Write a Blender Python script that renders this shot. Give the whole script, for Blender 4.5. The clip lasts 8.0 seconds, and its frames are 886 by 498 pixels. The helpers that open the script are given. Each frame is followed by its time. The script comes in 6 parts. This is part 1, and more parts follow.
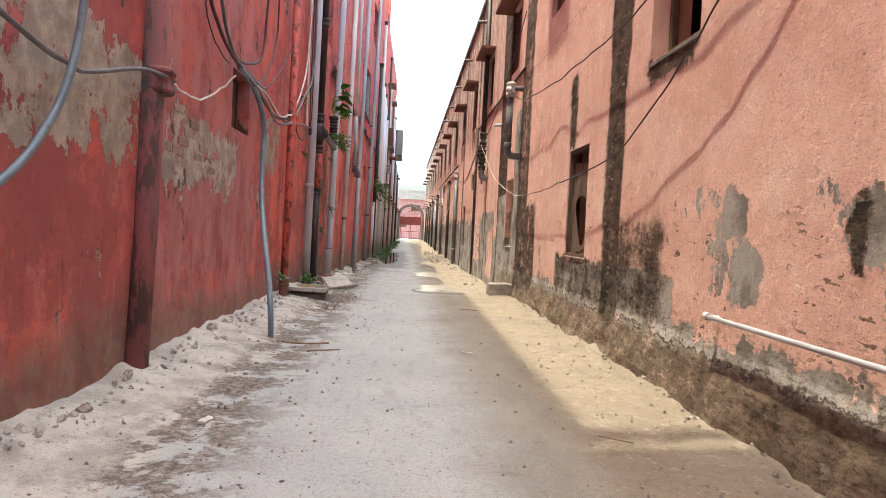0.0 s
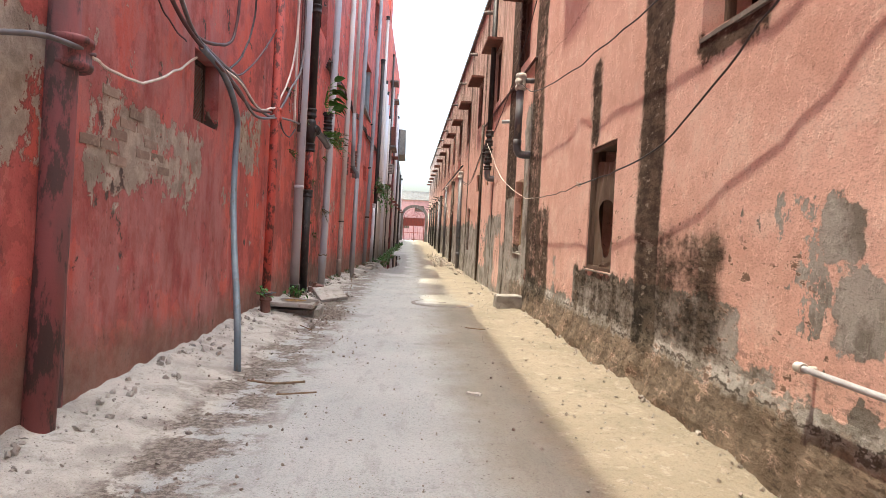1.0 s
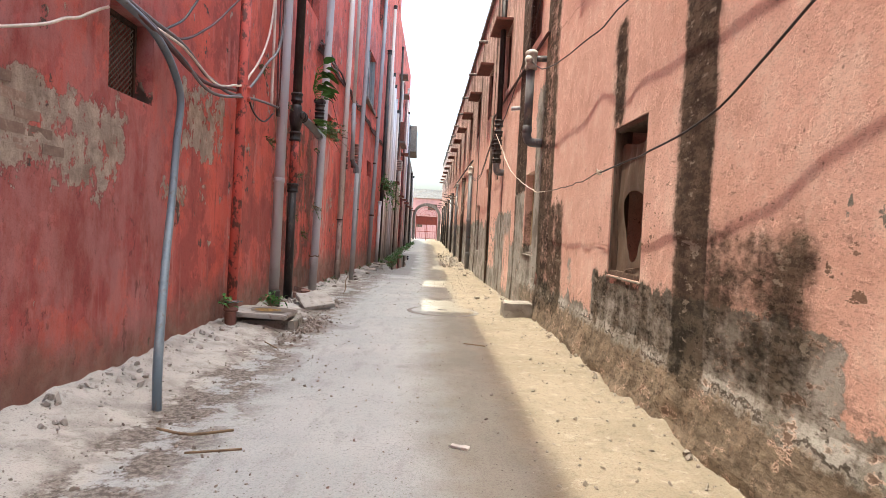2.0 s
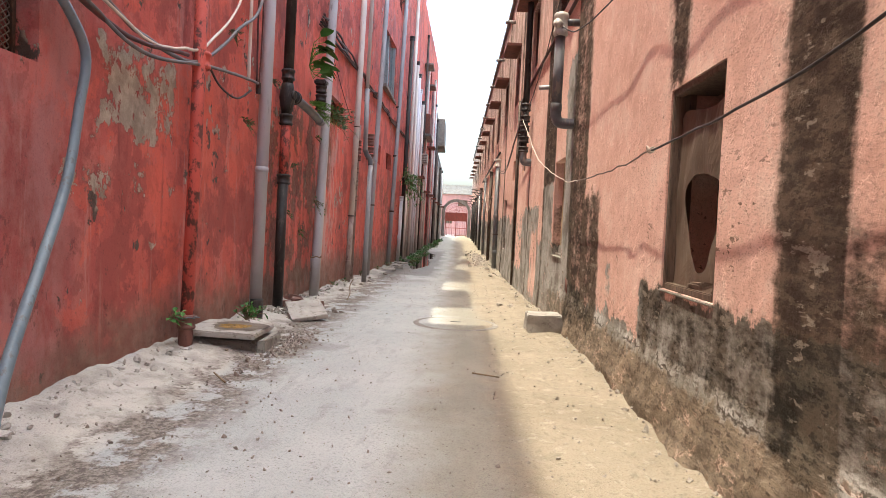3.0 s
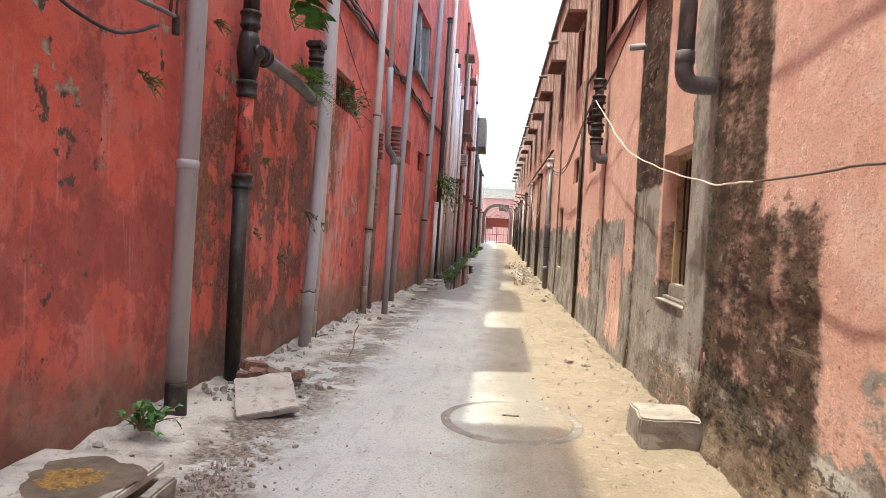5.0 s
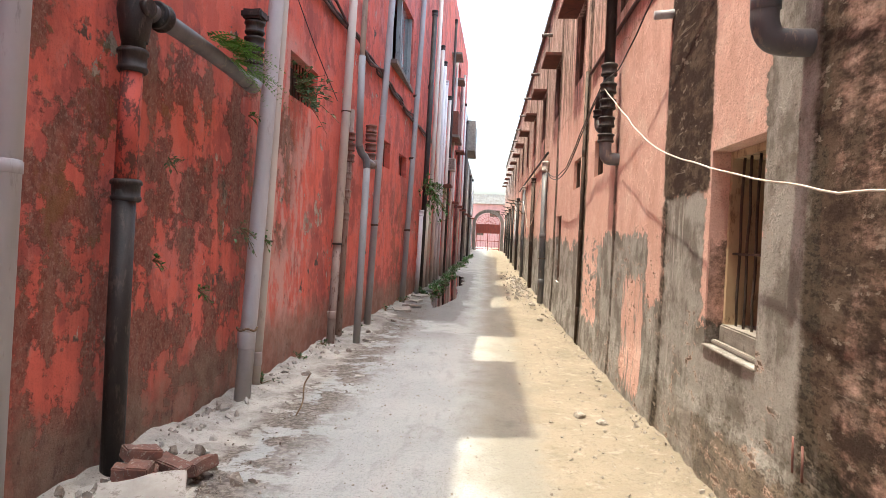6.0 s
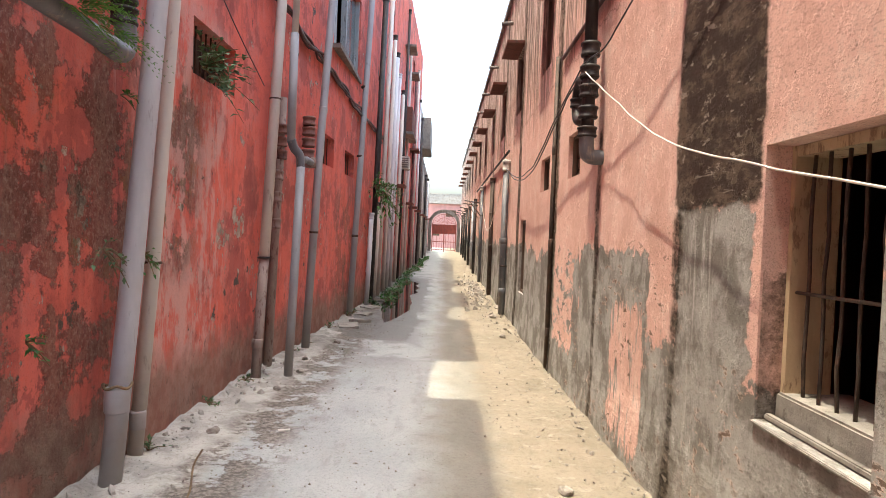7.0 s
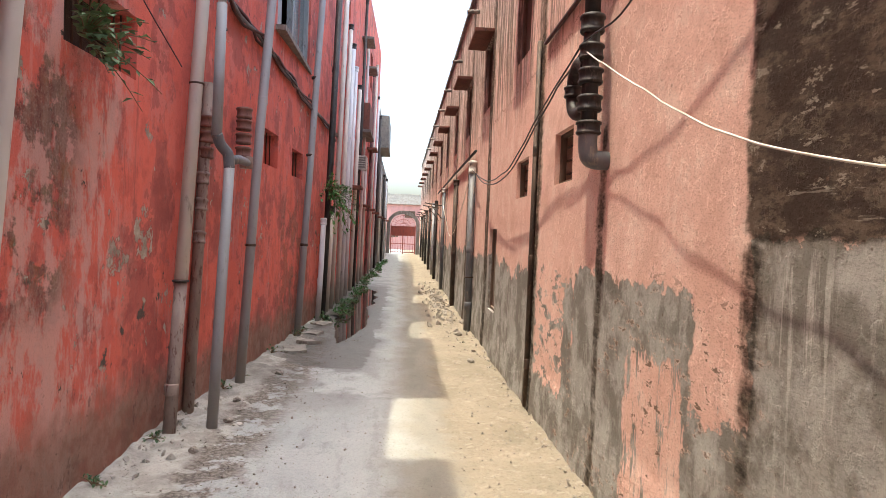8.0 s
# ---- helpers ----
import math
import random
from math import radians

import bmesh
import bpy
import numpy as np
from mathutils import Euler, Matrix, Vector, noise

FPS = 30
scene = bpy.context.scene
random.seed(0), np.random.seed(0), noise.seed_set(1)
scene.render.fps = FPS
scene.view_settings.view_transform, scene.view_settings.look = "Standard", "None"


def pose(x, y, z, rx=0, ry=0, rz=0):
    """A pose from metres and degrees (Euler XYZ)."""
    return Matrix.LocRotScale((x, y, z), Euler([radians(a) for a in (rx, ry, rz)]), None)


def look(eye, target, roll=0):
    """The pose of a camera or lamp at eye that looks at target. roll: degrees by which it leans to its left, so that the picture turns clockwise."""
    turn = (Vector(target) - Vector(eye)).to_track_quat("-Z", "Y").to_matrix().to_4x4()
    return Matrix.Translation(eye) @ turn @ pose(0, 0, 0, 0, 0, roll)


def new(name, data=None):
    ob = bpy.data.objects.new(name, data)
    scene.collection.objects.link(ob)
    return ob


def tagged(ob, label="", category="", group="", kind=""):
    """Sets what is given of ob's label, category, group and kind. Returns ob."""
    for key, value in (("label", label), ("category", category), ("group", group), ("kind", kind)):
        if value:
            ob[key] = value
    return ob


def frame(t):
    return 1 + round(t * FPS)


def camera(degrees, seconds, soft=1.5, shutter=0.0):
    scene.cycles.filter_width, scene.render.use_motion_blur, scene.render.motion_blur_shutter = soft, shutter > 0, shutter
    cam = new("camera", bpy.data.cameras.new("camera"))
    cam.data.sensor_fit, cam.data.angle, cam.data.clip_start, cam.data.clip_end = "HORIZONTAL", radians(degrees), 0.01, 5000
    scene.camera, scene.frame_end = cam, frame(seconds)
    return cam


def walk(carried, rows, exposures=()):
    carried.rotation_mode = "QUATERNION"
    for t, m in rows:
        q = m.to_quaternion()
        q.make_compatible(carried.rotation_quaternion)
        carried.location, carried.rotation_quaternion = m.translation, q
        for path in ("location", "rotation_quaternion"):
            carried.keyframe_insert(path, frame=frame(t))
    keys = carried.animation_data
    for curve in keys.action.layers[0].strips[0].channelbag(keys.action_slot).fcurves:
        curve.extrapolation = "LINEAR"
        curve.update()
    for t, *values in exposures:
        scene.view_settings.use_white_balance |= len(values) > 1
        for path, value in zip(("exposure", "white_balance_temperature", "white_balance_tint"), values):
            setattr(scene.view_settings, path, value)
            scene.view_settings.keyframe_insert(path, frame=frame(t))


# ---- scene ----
cam = camera(69.7, 8.0, soft=0.5)
PATH = [
    (0, (-0.03, -0.153, 1.041), (0.094, 1.843, 0.983), 2.8),
    (0.5, (-0.038, 0.297, 1.085), (0.084, 2.293, 1.03), 2.7),
    (1, (0.043, 0.828, 1.134), (0.154, 2.824, 1.076), 2.8),
    (1.2, (0.072, 1.036, 1.139), (0.177, 3.032, 1.078), 2.8),
    (2.3, (0.412, 2.309, 1.136), (0.439, 4.307, 1.07), 2.8),
    (2.5, (0.47, 2.559, 1.139), (0.471, 4.558, 1.07), 2.8),
    (2.6, (0.498, 2.694, 1.14), (0.494, 4.693, 1.076), 2.7),
    (3, (0.579, 3.271, 1.16), (0.54, 5.269, 1.08), 2.6),
    (3.5, (0.595, 3.927, 1.157), (0.488, 5.923, 1.076), 2.7),
    (4, (0.57, 4.693, 1.171), (0.43, 6.687, 1.086), 2.5),
    (4.5, (0.52, 5.459, 1.238), (0.351, 7.451, 1.157), 2.5),
    (4.7, (0.475, 5.759, 1.277), (0.31, 7.751, 1.202), 2.8),
    (5.8, (0.432, 7.39, 1.46), (0.285, 9.383, 1.389), 2.2),
    (6, (0.455, 7.685, 1.461), (0.319, 9.68, 1.405), 2.3),
    (6.5, (0.425, 8.328, 1.533), (0.336, 10.325, 1.478), 2.3),
    (7, (0.441, 9.022, 1.599), (0.443, 11.021, 1.545), 2.2),
    (7.5, (0.4, 9.672, 1.653), (0.46, 11.671, 1.6), 2.4),
    (8, (0.404, 10.326, 1.761), (0.536, 12.321, 1.711), 2.3),
]
walk(cam, [(t, look(eye, target, roll)) for t, eye, target, roll in PATH], exposures=[(0.0, 2.30, 6300, 2), (2.5, 2.33, 6300, 2), (4.5, 2.30, 6300, 2), (6.0, 2.41, 6300, 2), (6.5, 2.40, 6300, 2), (8.0, 2.22, 6300, 2)])

# ---- light ----
SUN_DIR = Vector((1.0, 0.15, -5.3)).normalized()
sun_data = bpy.data.lights.new("sun", "SUN")
sun_data.energy, sun_data.angle, sun_data.color = 1.28, radians(0.6), (1.0, 0.88, 0.71)
sun = new("sun", sun_data)
sun.matrix_world = look(-30 * SUN_DIR, (0, 0, 0))
world = bpy.data.worlds.new("hazy_sky")
scene.world = world
world.use_nodes = True
sky = world.node_tree.nodes.new("ShaderNodeTexSky")
sky.sky_type = "NISHITA"
sky.sun_disc = False
sky.sun_elevation, sky.sun_rotation = math.asin(-SUN_DIR.z), math.atan2(-SUN_DIR.x, -SUN_DIR.y)
sky.air_density, sky.dust_density, sky.ozone_density = 1.0, 6.0, 1.0
world.node_tree.links.new(sky.outputs[0], world.node_tree.nodes["Background"].inputs[0])
world.node_tree.nodes["Background"].inputs[1].default_value = 0.15


# ---- materials ----
class Mat:
    """A small builder of node materials in world coordinates."""

    def __init__(self, name, rough=0.9, metal=0.0, spec=0.3):
        self.m = bpy.data.materials.new(name)
        self.m.use_nodes = True
        self.t = self.m.node_tree
        self.p = self.t.nodes["Principled BSDF"]
        self.p.inputs["Roughness"].default_value = rough
        self.p.inputs["Metallic"].default_value = metal
        self.p.inputs["Specular IOR Level"].default_value = spec
        self.geo = self.t.nodes.new("ShaderNodeNewGeometry")
        self.pos = self.geo.outputs["Position"]
        s = self.t.nodes.new("ShaderNodeSeparateXYZ")
        self.t.links.new(self.pos, s.inputs[0])
        self.x, self.y, self.z = s.outputs

    def put(self, sock, v):
        if isinstance(v, bpy.types.NodeSocket):
            self.t.links.new(v, sock)
        elif sock.type == "RGBA" and not isinstance(v, (int, float)):
            sock.default_value = (*v[:3], 1.0)
        else:
            sock.default_value = v

    def op(self, kind, a, b=0.0, clamp=False):
        n = self.t.nodes.new("ShaderNodeMath")
        n.operation, n.use_clamp = kind, clamp
        self.put(n.inputs[0], a)
        self.put(n.inputs[1], b)
        return n.outputs[0]

    def add(self, a, b): return self.op("ADD", a, b)
    def sub(self, a, b): return self.op("SUBTRACT", a, b)
    def mul(self, a, b): return self.op("MULTIPLY", a, b)
    def top(self, a, b): return self.op("MAXIMUM", a, b)
    def low(self, a, b): return self.op("MINIMUM", a, b)

    def step(self, v, a, b):
        """0 below a, 1 above b (or the other way round when a > b)."""
        n = self.t.nodes.new("ShaderNodeMapRange")
        n.interpolation_type = "SMOOTHSTEP"
        self.put(n.inputs[0], v)
        lo, hi, f0, f1 = (a, b, 0.0, 1.0) if a < b else (b, a, 1.0, 0.0)
        for i, q in enumerate((lo, hi, f0, f1)):
            n.inputs[i + 1].default_value = q
        return n.outputs[0]

    def scaled(self, sx, sy, sz, src=None):
        n = self.t.nodes.new("ShaderNodeMapping")
        self.put(n.inputs[0], src or self.pos)
        n.inputs["Scale"].default_value = (sx, sy, sz)
        return n.outputs[0]

    def noise(self, scale, detail=4.0, rough=0.6, vec=None, lac=2.0, dist=0.0):
        n = self.t.nodes.new("ShaderNodeTexNoise")
        self.put(n.inputs["Vector"], vec or self.pos)
        n.inputs["Scale"].default_value, n.inputs["Detail"].default_value = scale, detail
        n.inputs["Roughness"].default_value, n.inputs["Lacunarity"].default_value = rough, lac
        n.inputs["Distortion"].default_value = dist
        return n.outputs[0]

    def cells(self, scale, vec=None, feature="F1"):
        n = self.t.nodes.new("ShaderNodeTexVoronoi")
        n.feature = feature
        self.put(n.inputs["Vector"], vec or self.pos)
        n.inputs["Scale"].default_value = scale
        return n.outputs[0]

    def mix(self, f, a, b, how="MIX"):
        n = self.t.nodes.new("ShaderNodeMix")
        n.data_type, n.blend_type, n.clamp_factor = "RGBA", how, True
        self.put(n.inputs[0], f)
        self.put(n.inputs[6], a)
        self.put(n.inputs[7], b)
        return n.outputs[2]

    def rnd(self):
        return self.t.nodes.new("ShaderNodeObjectInfo").outputs["Random"]

    def island(self):
        return self.geo.outputs["Random Per Island"]

    def bright(self, c, f):
        n = self.t.nodes.new("ShaderNodeHueSaturation")
        self.put(n.inputs["Value"], f)
        self.put(n.inputs["Color"], c)
        return n.outputs[0]

    def color(self, c):
        self.put(self.p.inputs["Base Color"], c)
        return self

    def rough(self, r):
        self.put(self.p.inputs["Roughness"], r)
        return self

    def bump(self, h, strength=0.5, dist=0.01):
        n = self.t.nodes.new("ShaderNodeBump")
        n.inputs["Strength"].default_value, n.inputs["Distance"].default_value = strength, dist
        self.put(n.inputs["Height"], h)
        prev = self.p.inputs["Normal"]
        if prev.is_linked:
            self.t.links.new(prev.links[0].from_socket, n.inputs["Normal"])
        self.t.links.new(n.outputs[0], prev)
        return self


def patch(k, u0, u1, w0, w1, y, z, soft=0.05):
    """A soft-edged rectangle on a wall, in the wobbled coordinates y and z."""
    a = k.mul(k.step(y, u0 - soft, u0 + soft), k.step(y, u1 + soft, u1 - soft))
    b = k.mul(k.step(z, w0 - soft, w0 + soft), k.step(z, w1 + soft, w1 - soft))
    return k.mul(a, b)


def wobble(k, amount_y, amount_z, scale, vec=None):
    n = k.noise(scale, 5, 0.65, vec)
    m = k.noise(scale * 1.3 + 0.37, 5, 0.65, vec)
    return k.add(k.y, k.mul(k.sub(n, 0.5), amount_y)), k.add(k.z, k.mul(k.sub(m, 0.5), amount_z))


def ragged(k, mask, grain, spread=1.0, edge=0.06):
    """Breaks the soft edge of a mask up by a grain of noise."""
    return k.step(k.add(mask, k.mul(k.sub(grain, 0.5), spread)), 0.5 - edge, 0.5 + edge)


def make_salmon_wall():
    k = Mat("salmon_lime_paint", 0.95, spec=0.05)
    yw, zw = wobble(k, 0.55, 0.55, 2.4)
    yf, zf = wobble(k, 0.22, 0.30, 5.0)
    ys, _ = wobble(k, 0.26, 0.3, 2.4, k.scaled(1, 1, 0.22))
    streak = k.noise(7.0, 5, 0.7, k.scaled(1, 1, 0.10))
    along = k.scaled(1, 0.42, 1)
    crumb = k.noise(9.0, 8, 0.70, along)
    vein = k.noise(12.0, 7, 0.74, k.scaled(1, 1, 0.16))
    fine = k.noise(60, 4, 0.7, along)
    broad = k.noise(0.8, 4, 0.6)
    blotch = k.noise(2.6, 7, 0.70)
    paint = k.mix(k.step(broad, 0.35, 0.7), (0.76, 0.505, 0.425), (0.71, 0.455, 0.375))
    paint = k.mix(k.mul(k.step(streak, 0.55, 0.75), 0.35), paint, (0.77, 0.58, 0.49))
    paint = k.mix(k.mul(k.step(blotch, 0.52, 0.60), 0.42), paint, (0.60, 0.36, 0.285))
    paint = k.mix(k.mul(k.step(blotch, 0.48, 0.40), 0.55), paint, (0.80, 0.61, 0.52))
    paint = k.mix(k.mul(k.step(fine, 0.52, 0.66), 0.35), paint, (0.52, 0.30, 0.235))
    # upper storey, washed pale and streaked black by rain
    high = k.mul(k.step(k.add(k.z, k.mul(k.sub(streak, 0.5), 4.0)), 3.7, 5.0), k.step(k.y, 10.0, 17.0))
    pale = k.mix(k.step(k.noise(3, 5, 0.65), 0.4, 0.62), (0.52, 0.40, 0.34), (0.74, 0.60, 0.52))
    paint = k.mix(k.mul(high, 0.85), paint, pale)
    run = k.noise(10.0, 6, 0.76, k.scaled(1, 1, 0.05))
    runs = k.mul(k.step(run, 0.44, 0.54), k.step(k.add(k.z, k.mul(streak, 2.5)), 4.4, 5.5))
    runs = k.mul(runs, k.step(k.y, 9.0, 18.0))
    # grey cement skim on the lower wall
    cement = k.mix(k.step(k.noise(2.2, 8, 0.7), 0.43, 0.57), (0.215, 0.20, 0.175), (0.385, 0.37, 0.34))
    cement = k.mix(k.mul(k.step(k.noise(16, 5, 0.7), 0.54, 0.72), 0.35), cement, (0.22, 0.195, 0.165))
    cement = k.mix(k.mul(k.step(k.noise(6, 6, 0.7, k.scaled(1, 1, 0.3)), 0.55, 0.62), 0.4), cement, (0.47, 0.45, 0.41))
    dado = k.step(k.add(zw, k.mul(k.step(k.y, 9.6, 11.0), -0.22)), 0.62, 0.32)
    grey = k.top(dado, patch(k, 13.38, 15.6, -1, 1.5, yf, zf, 0.07))
    grey = k.top(grey, patch(k, 11.95, 12.86, -1, 1.80, yf, zf, 0.08))
    grey = k.top(grey, k.mul(patch(k, 10.45, 11.12, -1, 3.2, yw, zf, 0.10), 0.78))
    grey = k.top(grey, patch(k, 11.0, 13.4, -1, 0.95, yw, zw, 0.10))
    grey = k.top(grey, patch(k, 15.6, 60, -1, 1.0, yw, k.add(zw, k.mul(k.noise(0.5, 2, 0.5), -0.8)), 0.12))
    hole = patch(k, 13.45, 14.30, 0.05, 1.12, yf, k.add(zf, k.mul(k.sub(vein, 0.5), 0.8)), 0.12)
    grey = k.mul(grey, k.sub(1.0, k.mul(hole, k.step(vein, 0.36, 0.52))))
    grey = k.mul(grey, k.sub(1.0, k.mul(patch(k, 15.9, 17.1, 0.3, 1.6, yf, zf, 0.1), k.step(crumb, 0.42, 0.5))))
    spots = k.noise(1.7, 8, 0.68, k.scaled(1, 1, 0.8))
    near = k.step(k.y, 5.2, 4.4)
    flake = k.mul(k.step(spots, 0.56, 0.60), k.mul(near, k.step(k.z, 1.55, 1.25)))
    flake = k.top(flake, patch(k, 3.28, 3.58, 1.05, 1.36, yf, zf, 0.08))
    flake = k.top(flake, patch(k, 3.10, 3.45, 0.70, 1.04, yf, zf, 0.09))
    flake = k.top(flake, patch(k, 4.2, 7.72, -1, 0.80, yf, zf, 0.08))
    flake = k.top(flake, k.mul(patch(k, 8.55, 8.75, 0.5, 1.0, yf, zw, 0.06), 0.46))
    bare = ragged(k, k.top(grey, flake), crumb, 1.1, 0.05)
    col = k.mix(bare, paint, cement)
    lip = k.sub(ragged(k, k.top(grey, flake), crumb, 1.1, 0.22), bare)
    col = k.mix(k.mul(k.op("ABSOLUTE", lip), 0.55), col, (0.20, 0.115, 0.08))
    # rough brown foot under a cracked edge
    rough_n = k.noise(11, 8, 0.68, along)
    lump = k.noise(34, 5, 0.66, along)
    foot = k.mul(k.step(k.add(zf, k.mul(k.sub(crumb, 0.5), 0.16)), 0.37, 0.29), k.step(k.y, 14.0, 10.0))
    brown = k.mix(k.step(k.add(k.mul(rough_n, 0.5), k.mul(blotch, 0.5)), 0.42, 0.58), (0.120, 0.092, 0.066), (0.225, 0.175, 0.128))
    brown = k.mix(k.mul(k.step(lump, 0.55, 0.62), 0.5), brown, (0.045, 0.034, 0.026))
    brown = k.mix(k.mul(k.step(k.noise(4, 5, 0.65), 0.56, 0.62), 0.35), brown, (0.31, 0.225, 0.165))
    col = k.mix(k.mul(foot, 0.95), col, brown)
    ledge = k.step(k.op("ABSOLUTE", k.sub(k.add(zf, k.mul(k.sub(crumb, 0.5), 0.30)), 0.36)), 0.022, 0.006)
    ledge = k.mul(k.mul(ledge, k.step(k.noise(2.2, 4, 0.6), 0.44, 0.50)), k.step(k.y, 12.0, 10.0))
    col = k.mix(k.mul(ledge, 0.85), col, (0.045, 0.034, 0.026))
    splash = k.mul(k.step(lump, 0.54, 0.60), patch(k, -4, 12, 0.05, 0.60, yw, zw, 0.2))
    col = k.mix(k.mul(splash, 0.5), col, (0.085, 0.065, 0.05))
    # crusts of lifted paint, with the dark hollows beside them
    crust = k.noise(15, 7, 0.68, along)
    scab = k.mul(k.step(k.noise(1.3, 5, 0.65), 0.50, 0.58), k.step(k.add(k.z, k.mul(k.sub(blotch, 0.5), 2.0)), 2.0, 1.2))
    scab = k.mul(scab, k.step(k.y, 17.5, 16.0))
    col = k.mix(k.mul(k.mul(k.step(crust, 0.585, 0.600), scab), 0.9), col, (0.17, 0.115, 0.085))
    col = k.mix(k.mul(k.mul(k.mul(k.step(crust, 0.555, 0.57), k.step(crust, 0.60, 0.585)), scab), 0.5), col, (0.83, 0.60, 0.49))
    # damp mould strips, plus a window reveal's shadow painted through the same mask
    drip = k.noise(3.4, 3, 0.55, k.scaled(1, 1, 0.16))
    mould = k.mix(k.step(k.add(k.mul(drip, 0.4), k.mul(crumb, 0.6)), 0.43, 0.58), (0.011, 0.0095, 0.0075), (0.090, 0.071, 0.052))
    mould = k.mix(k.mul(k.step(rough_n, 0.54, 0.58), 0.42), mould, (0.135, 0.115, 0.085))
    mould = k.mix(k.mul(k.step(lump, 0.52, 0.60), 0.7), mould, (0.012, 0.010, 0.008))
    damp_and_shade = k.mul(patch(k, 5.36, 5.86, 0.3, 9, ys, k.z, 0.12), 0.94)
    # the shadow on the barred window's lower reveal, painted into the colour
    damp_and_shade = k.top(damp_and_shade, k.mul(k.mul(patch(k, 11.80, 12.02, 0.7, 1.46, k.y, zf, 0.03), k.step(k.x, 1.876, 1.886)), 0.5))
    damp_and_shade = k.top(damp_and_shade, k.mul(patch(k, 4.35, 5.80, 0.38, 1.25, yf, zf, 0.18), 0.55))
    damp_and_shade = k.top(damp_and_shade, k.mul(patch(k, 5.5, 7.75, 0.36, 0.84, yf, zf, 0.08), 0.50))
    damp_and_shade = k.top(damp_and_shade, k.mul(patch(k, 9.75, 10.62, 0.1, 9, ys, k.z, 0.12), 0.60))
    damp_and_shade = k.top(damp_and_shade, k.mul(patch(k, 9.05, 10.5, 0.2, 1.55, yf, zf, 0.10), 0.62))
    damp_and_shade = k.top(damp_and_shade, patch(k, 11.90, 12.96, 1.78, 9, ys, k.z, 0.10))
    damp_and_shade = k.top(damp_and_shade, k.mul(patch(k, 12.80, 12.98, -1, 1.8, ys, k.z, 0.07), 0.58))
    damp_and_shade = k.top(damp_and_shade, k.mul(patch(k, 17.05, 17.50, -1, 9, ys, k.z, 0.12), 0.62))
    damp_and_shade = k.top(damp_and_shade, k.mul(patch(k, 14.87, 15.02, -1, 2.6, ys, k.z, 0.06), 0.50))
    damp_and_shade = k.top(damp_and_shade, k.mul(patch(k, 7.02, 7.34, 2.02, 2.95, ys, zf, 0.12), 0.75))
    damp_and_shade = k.top(damp_and_shade, k.mul(patch(k, 2.35, 2.47, 0.92, 1.30, yf, zf, 0.06), 0.9))
    damp_and_shade = k.top(damp_and_shade, k.mul(patch(k, 4.05, 4.95, 2.26, 2.48, yf, zf, 0.08), 0.7))
    damp_and_shade = k.top(damp_and_shade, k.mul(patch(k, 0.5, 3.9, -1, 0.40, yf, zf, 0.14), 0.36))
    wave = k.op("SINE", k.mul(ys, 1.85))
    damp_and_shade = k.top(damp_and_shade, k.mul(k.mul(k.step(wave, 0.86, 0.99), k.step(k.y, 19.5, 21.0)), 0.58))
    rag = k.noise(6.0, 8, 0.70, along)
    hem = k.add(k.mul(k.sub(rag, 0.5), 0.95), k.add(k.mul(k.sub(drip, 0.5), 0.9), k.mul(k.sub(lump, 0.5), 0.4)))
    wash = k.step(k.add(k.mul(damp_and_shade, 1.15), hem), 0.12, 0.75)
    damp_and_shade = k.step(k.add(k.mul(damp_and_shade, 1.15), hem), 0.36, 0.74)
    damp_and_shade = k.top(damp_and_shade, k.mul(runs, 0.75))
    col = k.mix(k.mul(wash, 0.42), col, (0.15, 0.105, 0.075))
    col = k.mix(k.mul(damp_and_shade, 0.90), col, mould)
    # pale drips down the fresh cement
    milk = k.mul(k.step(k.noise(16, 5, 0.65, k.scaled(1, 1, 0.05)), 0.56, 0.63), patch(k, 12.28, 12.72, 0.35, 1.72, k.y, zf, 0.08))
    col = k.mix(k.mul(milk, 0.45), col, (0.60, 0.57, 0.52))
    # pale scratches and salts in the mould
    salt = k.mul(k.step(k.noise(13, 7, 0.70, along), 0.60, 0.63), damp_and_shade)
    col = k.mix(k.mul(salt, 0.55), col, (0.38, 0.33, 0.27))
    scar = k.noise(3.0, 6, 0.7, k.scaled(1, 0.25, 3.0))
    col = k.mix(k.mul(k.mul(k.step(scar, 0.64, 0.66), damp_and_shade), 0.35), col, (0.42, 0.37, 0.31))
    pits = k.step(k.cells(9.0), 0.10, 0.05)
    pits = k.mul(pits, k.step(k.noise(2.0, 3, 0.5), 0.5, 0.6))
    col = k.mix(k.mul(pits, 0.75), col, (0.12, 0.075, 0.055))
    seam = k.step(k.op("ABSOLUTE", k.sub(k.add(k.z, k.mul(k.sub(blotch, 0.5), 0.5)), 3.62)), 0.012, 0.004)
    col = k.mix(k.mul(seam, 0.6), col, (0.25, 0.13, 0.10))
    grain = k.noise(120, 3, 0.7, along)
    col = k.mix(k.mul(k.step(grain, 0.50, 0.64), 0.42), col, k.bright(col, 0.5))
    k.color(col)
    k.bump(k.noise(3.5, 3, 0.5, k.scaled(1, 1, 1.3)), 0.4, 0.03)
    k.bump(k.step(k.noise(8, 7, 0.70), 0.53, 0.60), 0.6, 0.008)
    k.bump(k.noise(22, 5, 0.62, along), 0.22, 0.008)
    k.bump(k.noise(90, 3, 0.7), 0.35, 0.006)
    k.bump(k.mul(k.noise(10, 7, 0.64, along), k.step(k.z, 0.50, 0.30)), 0.8, 0.022)
    return k.m


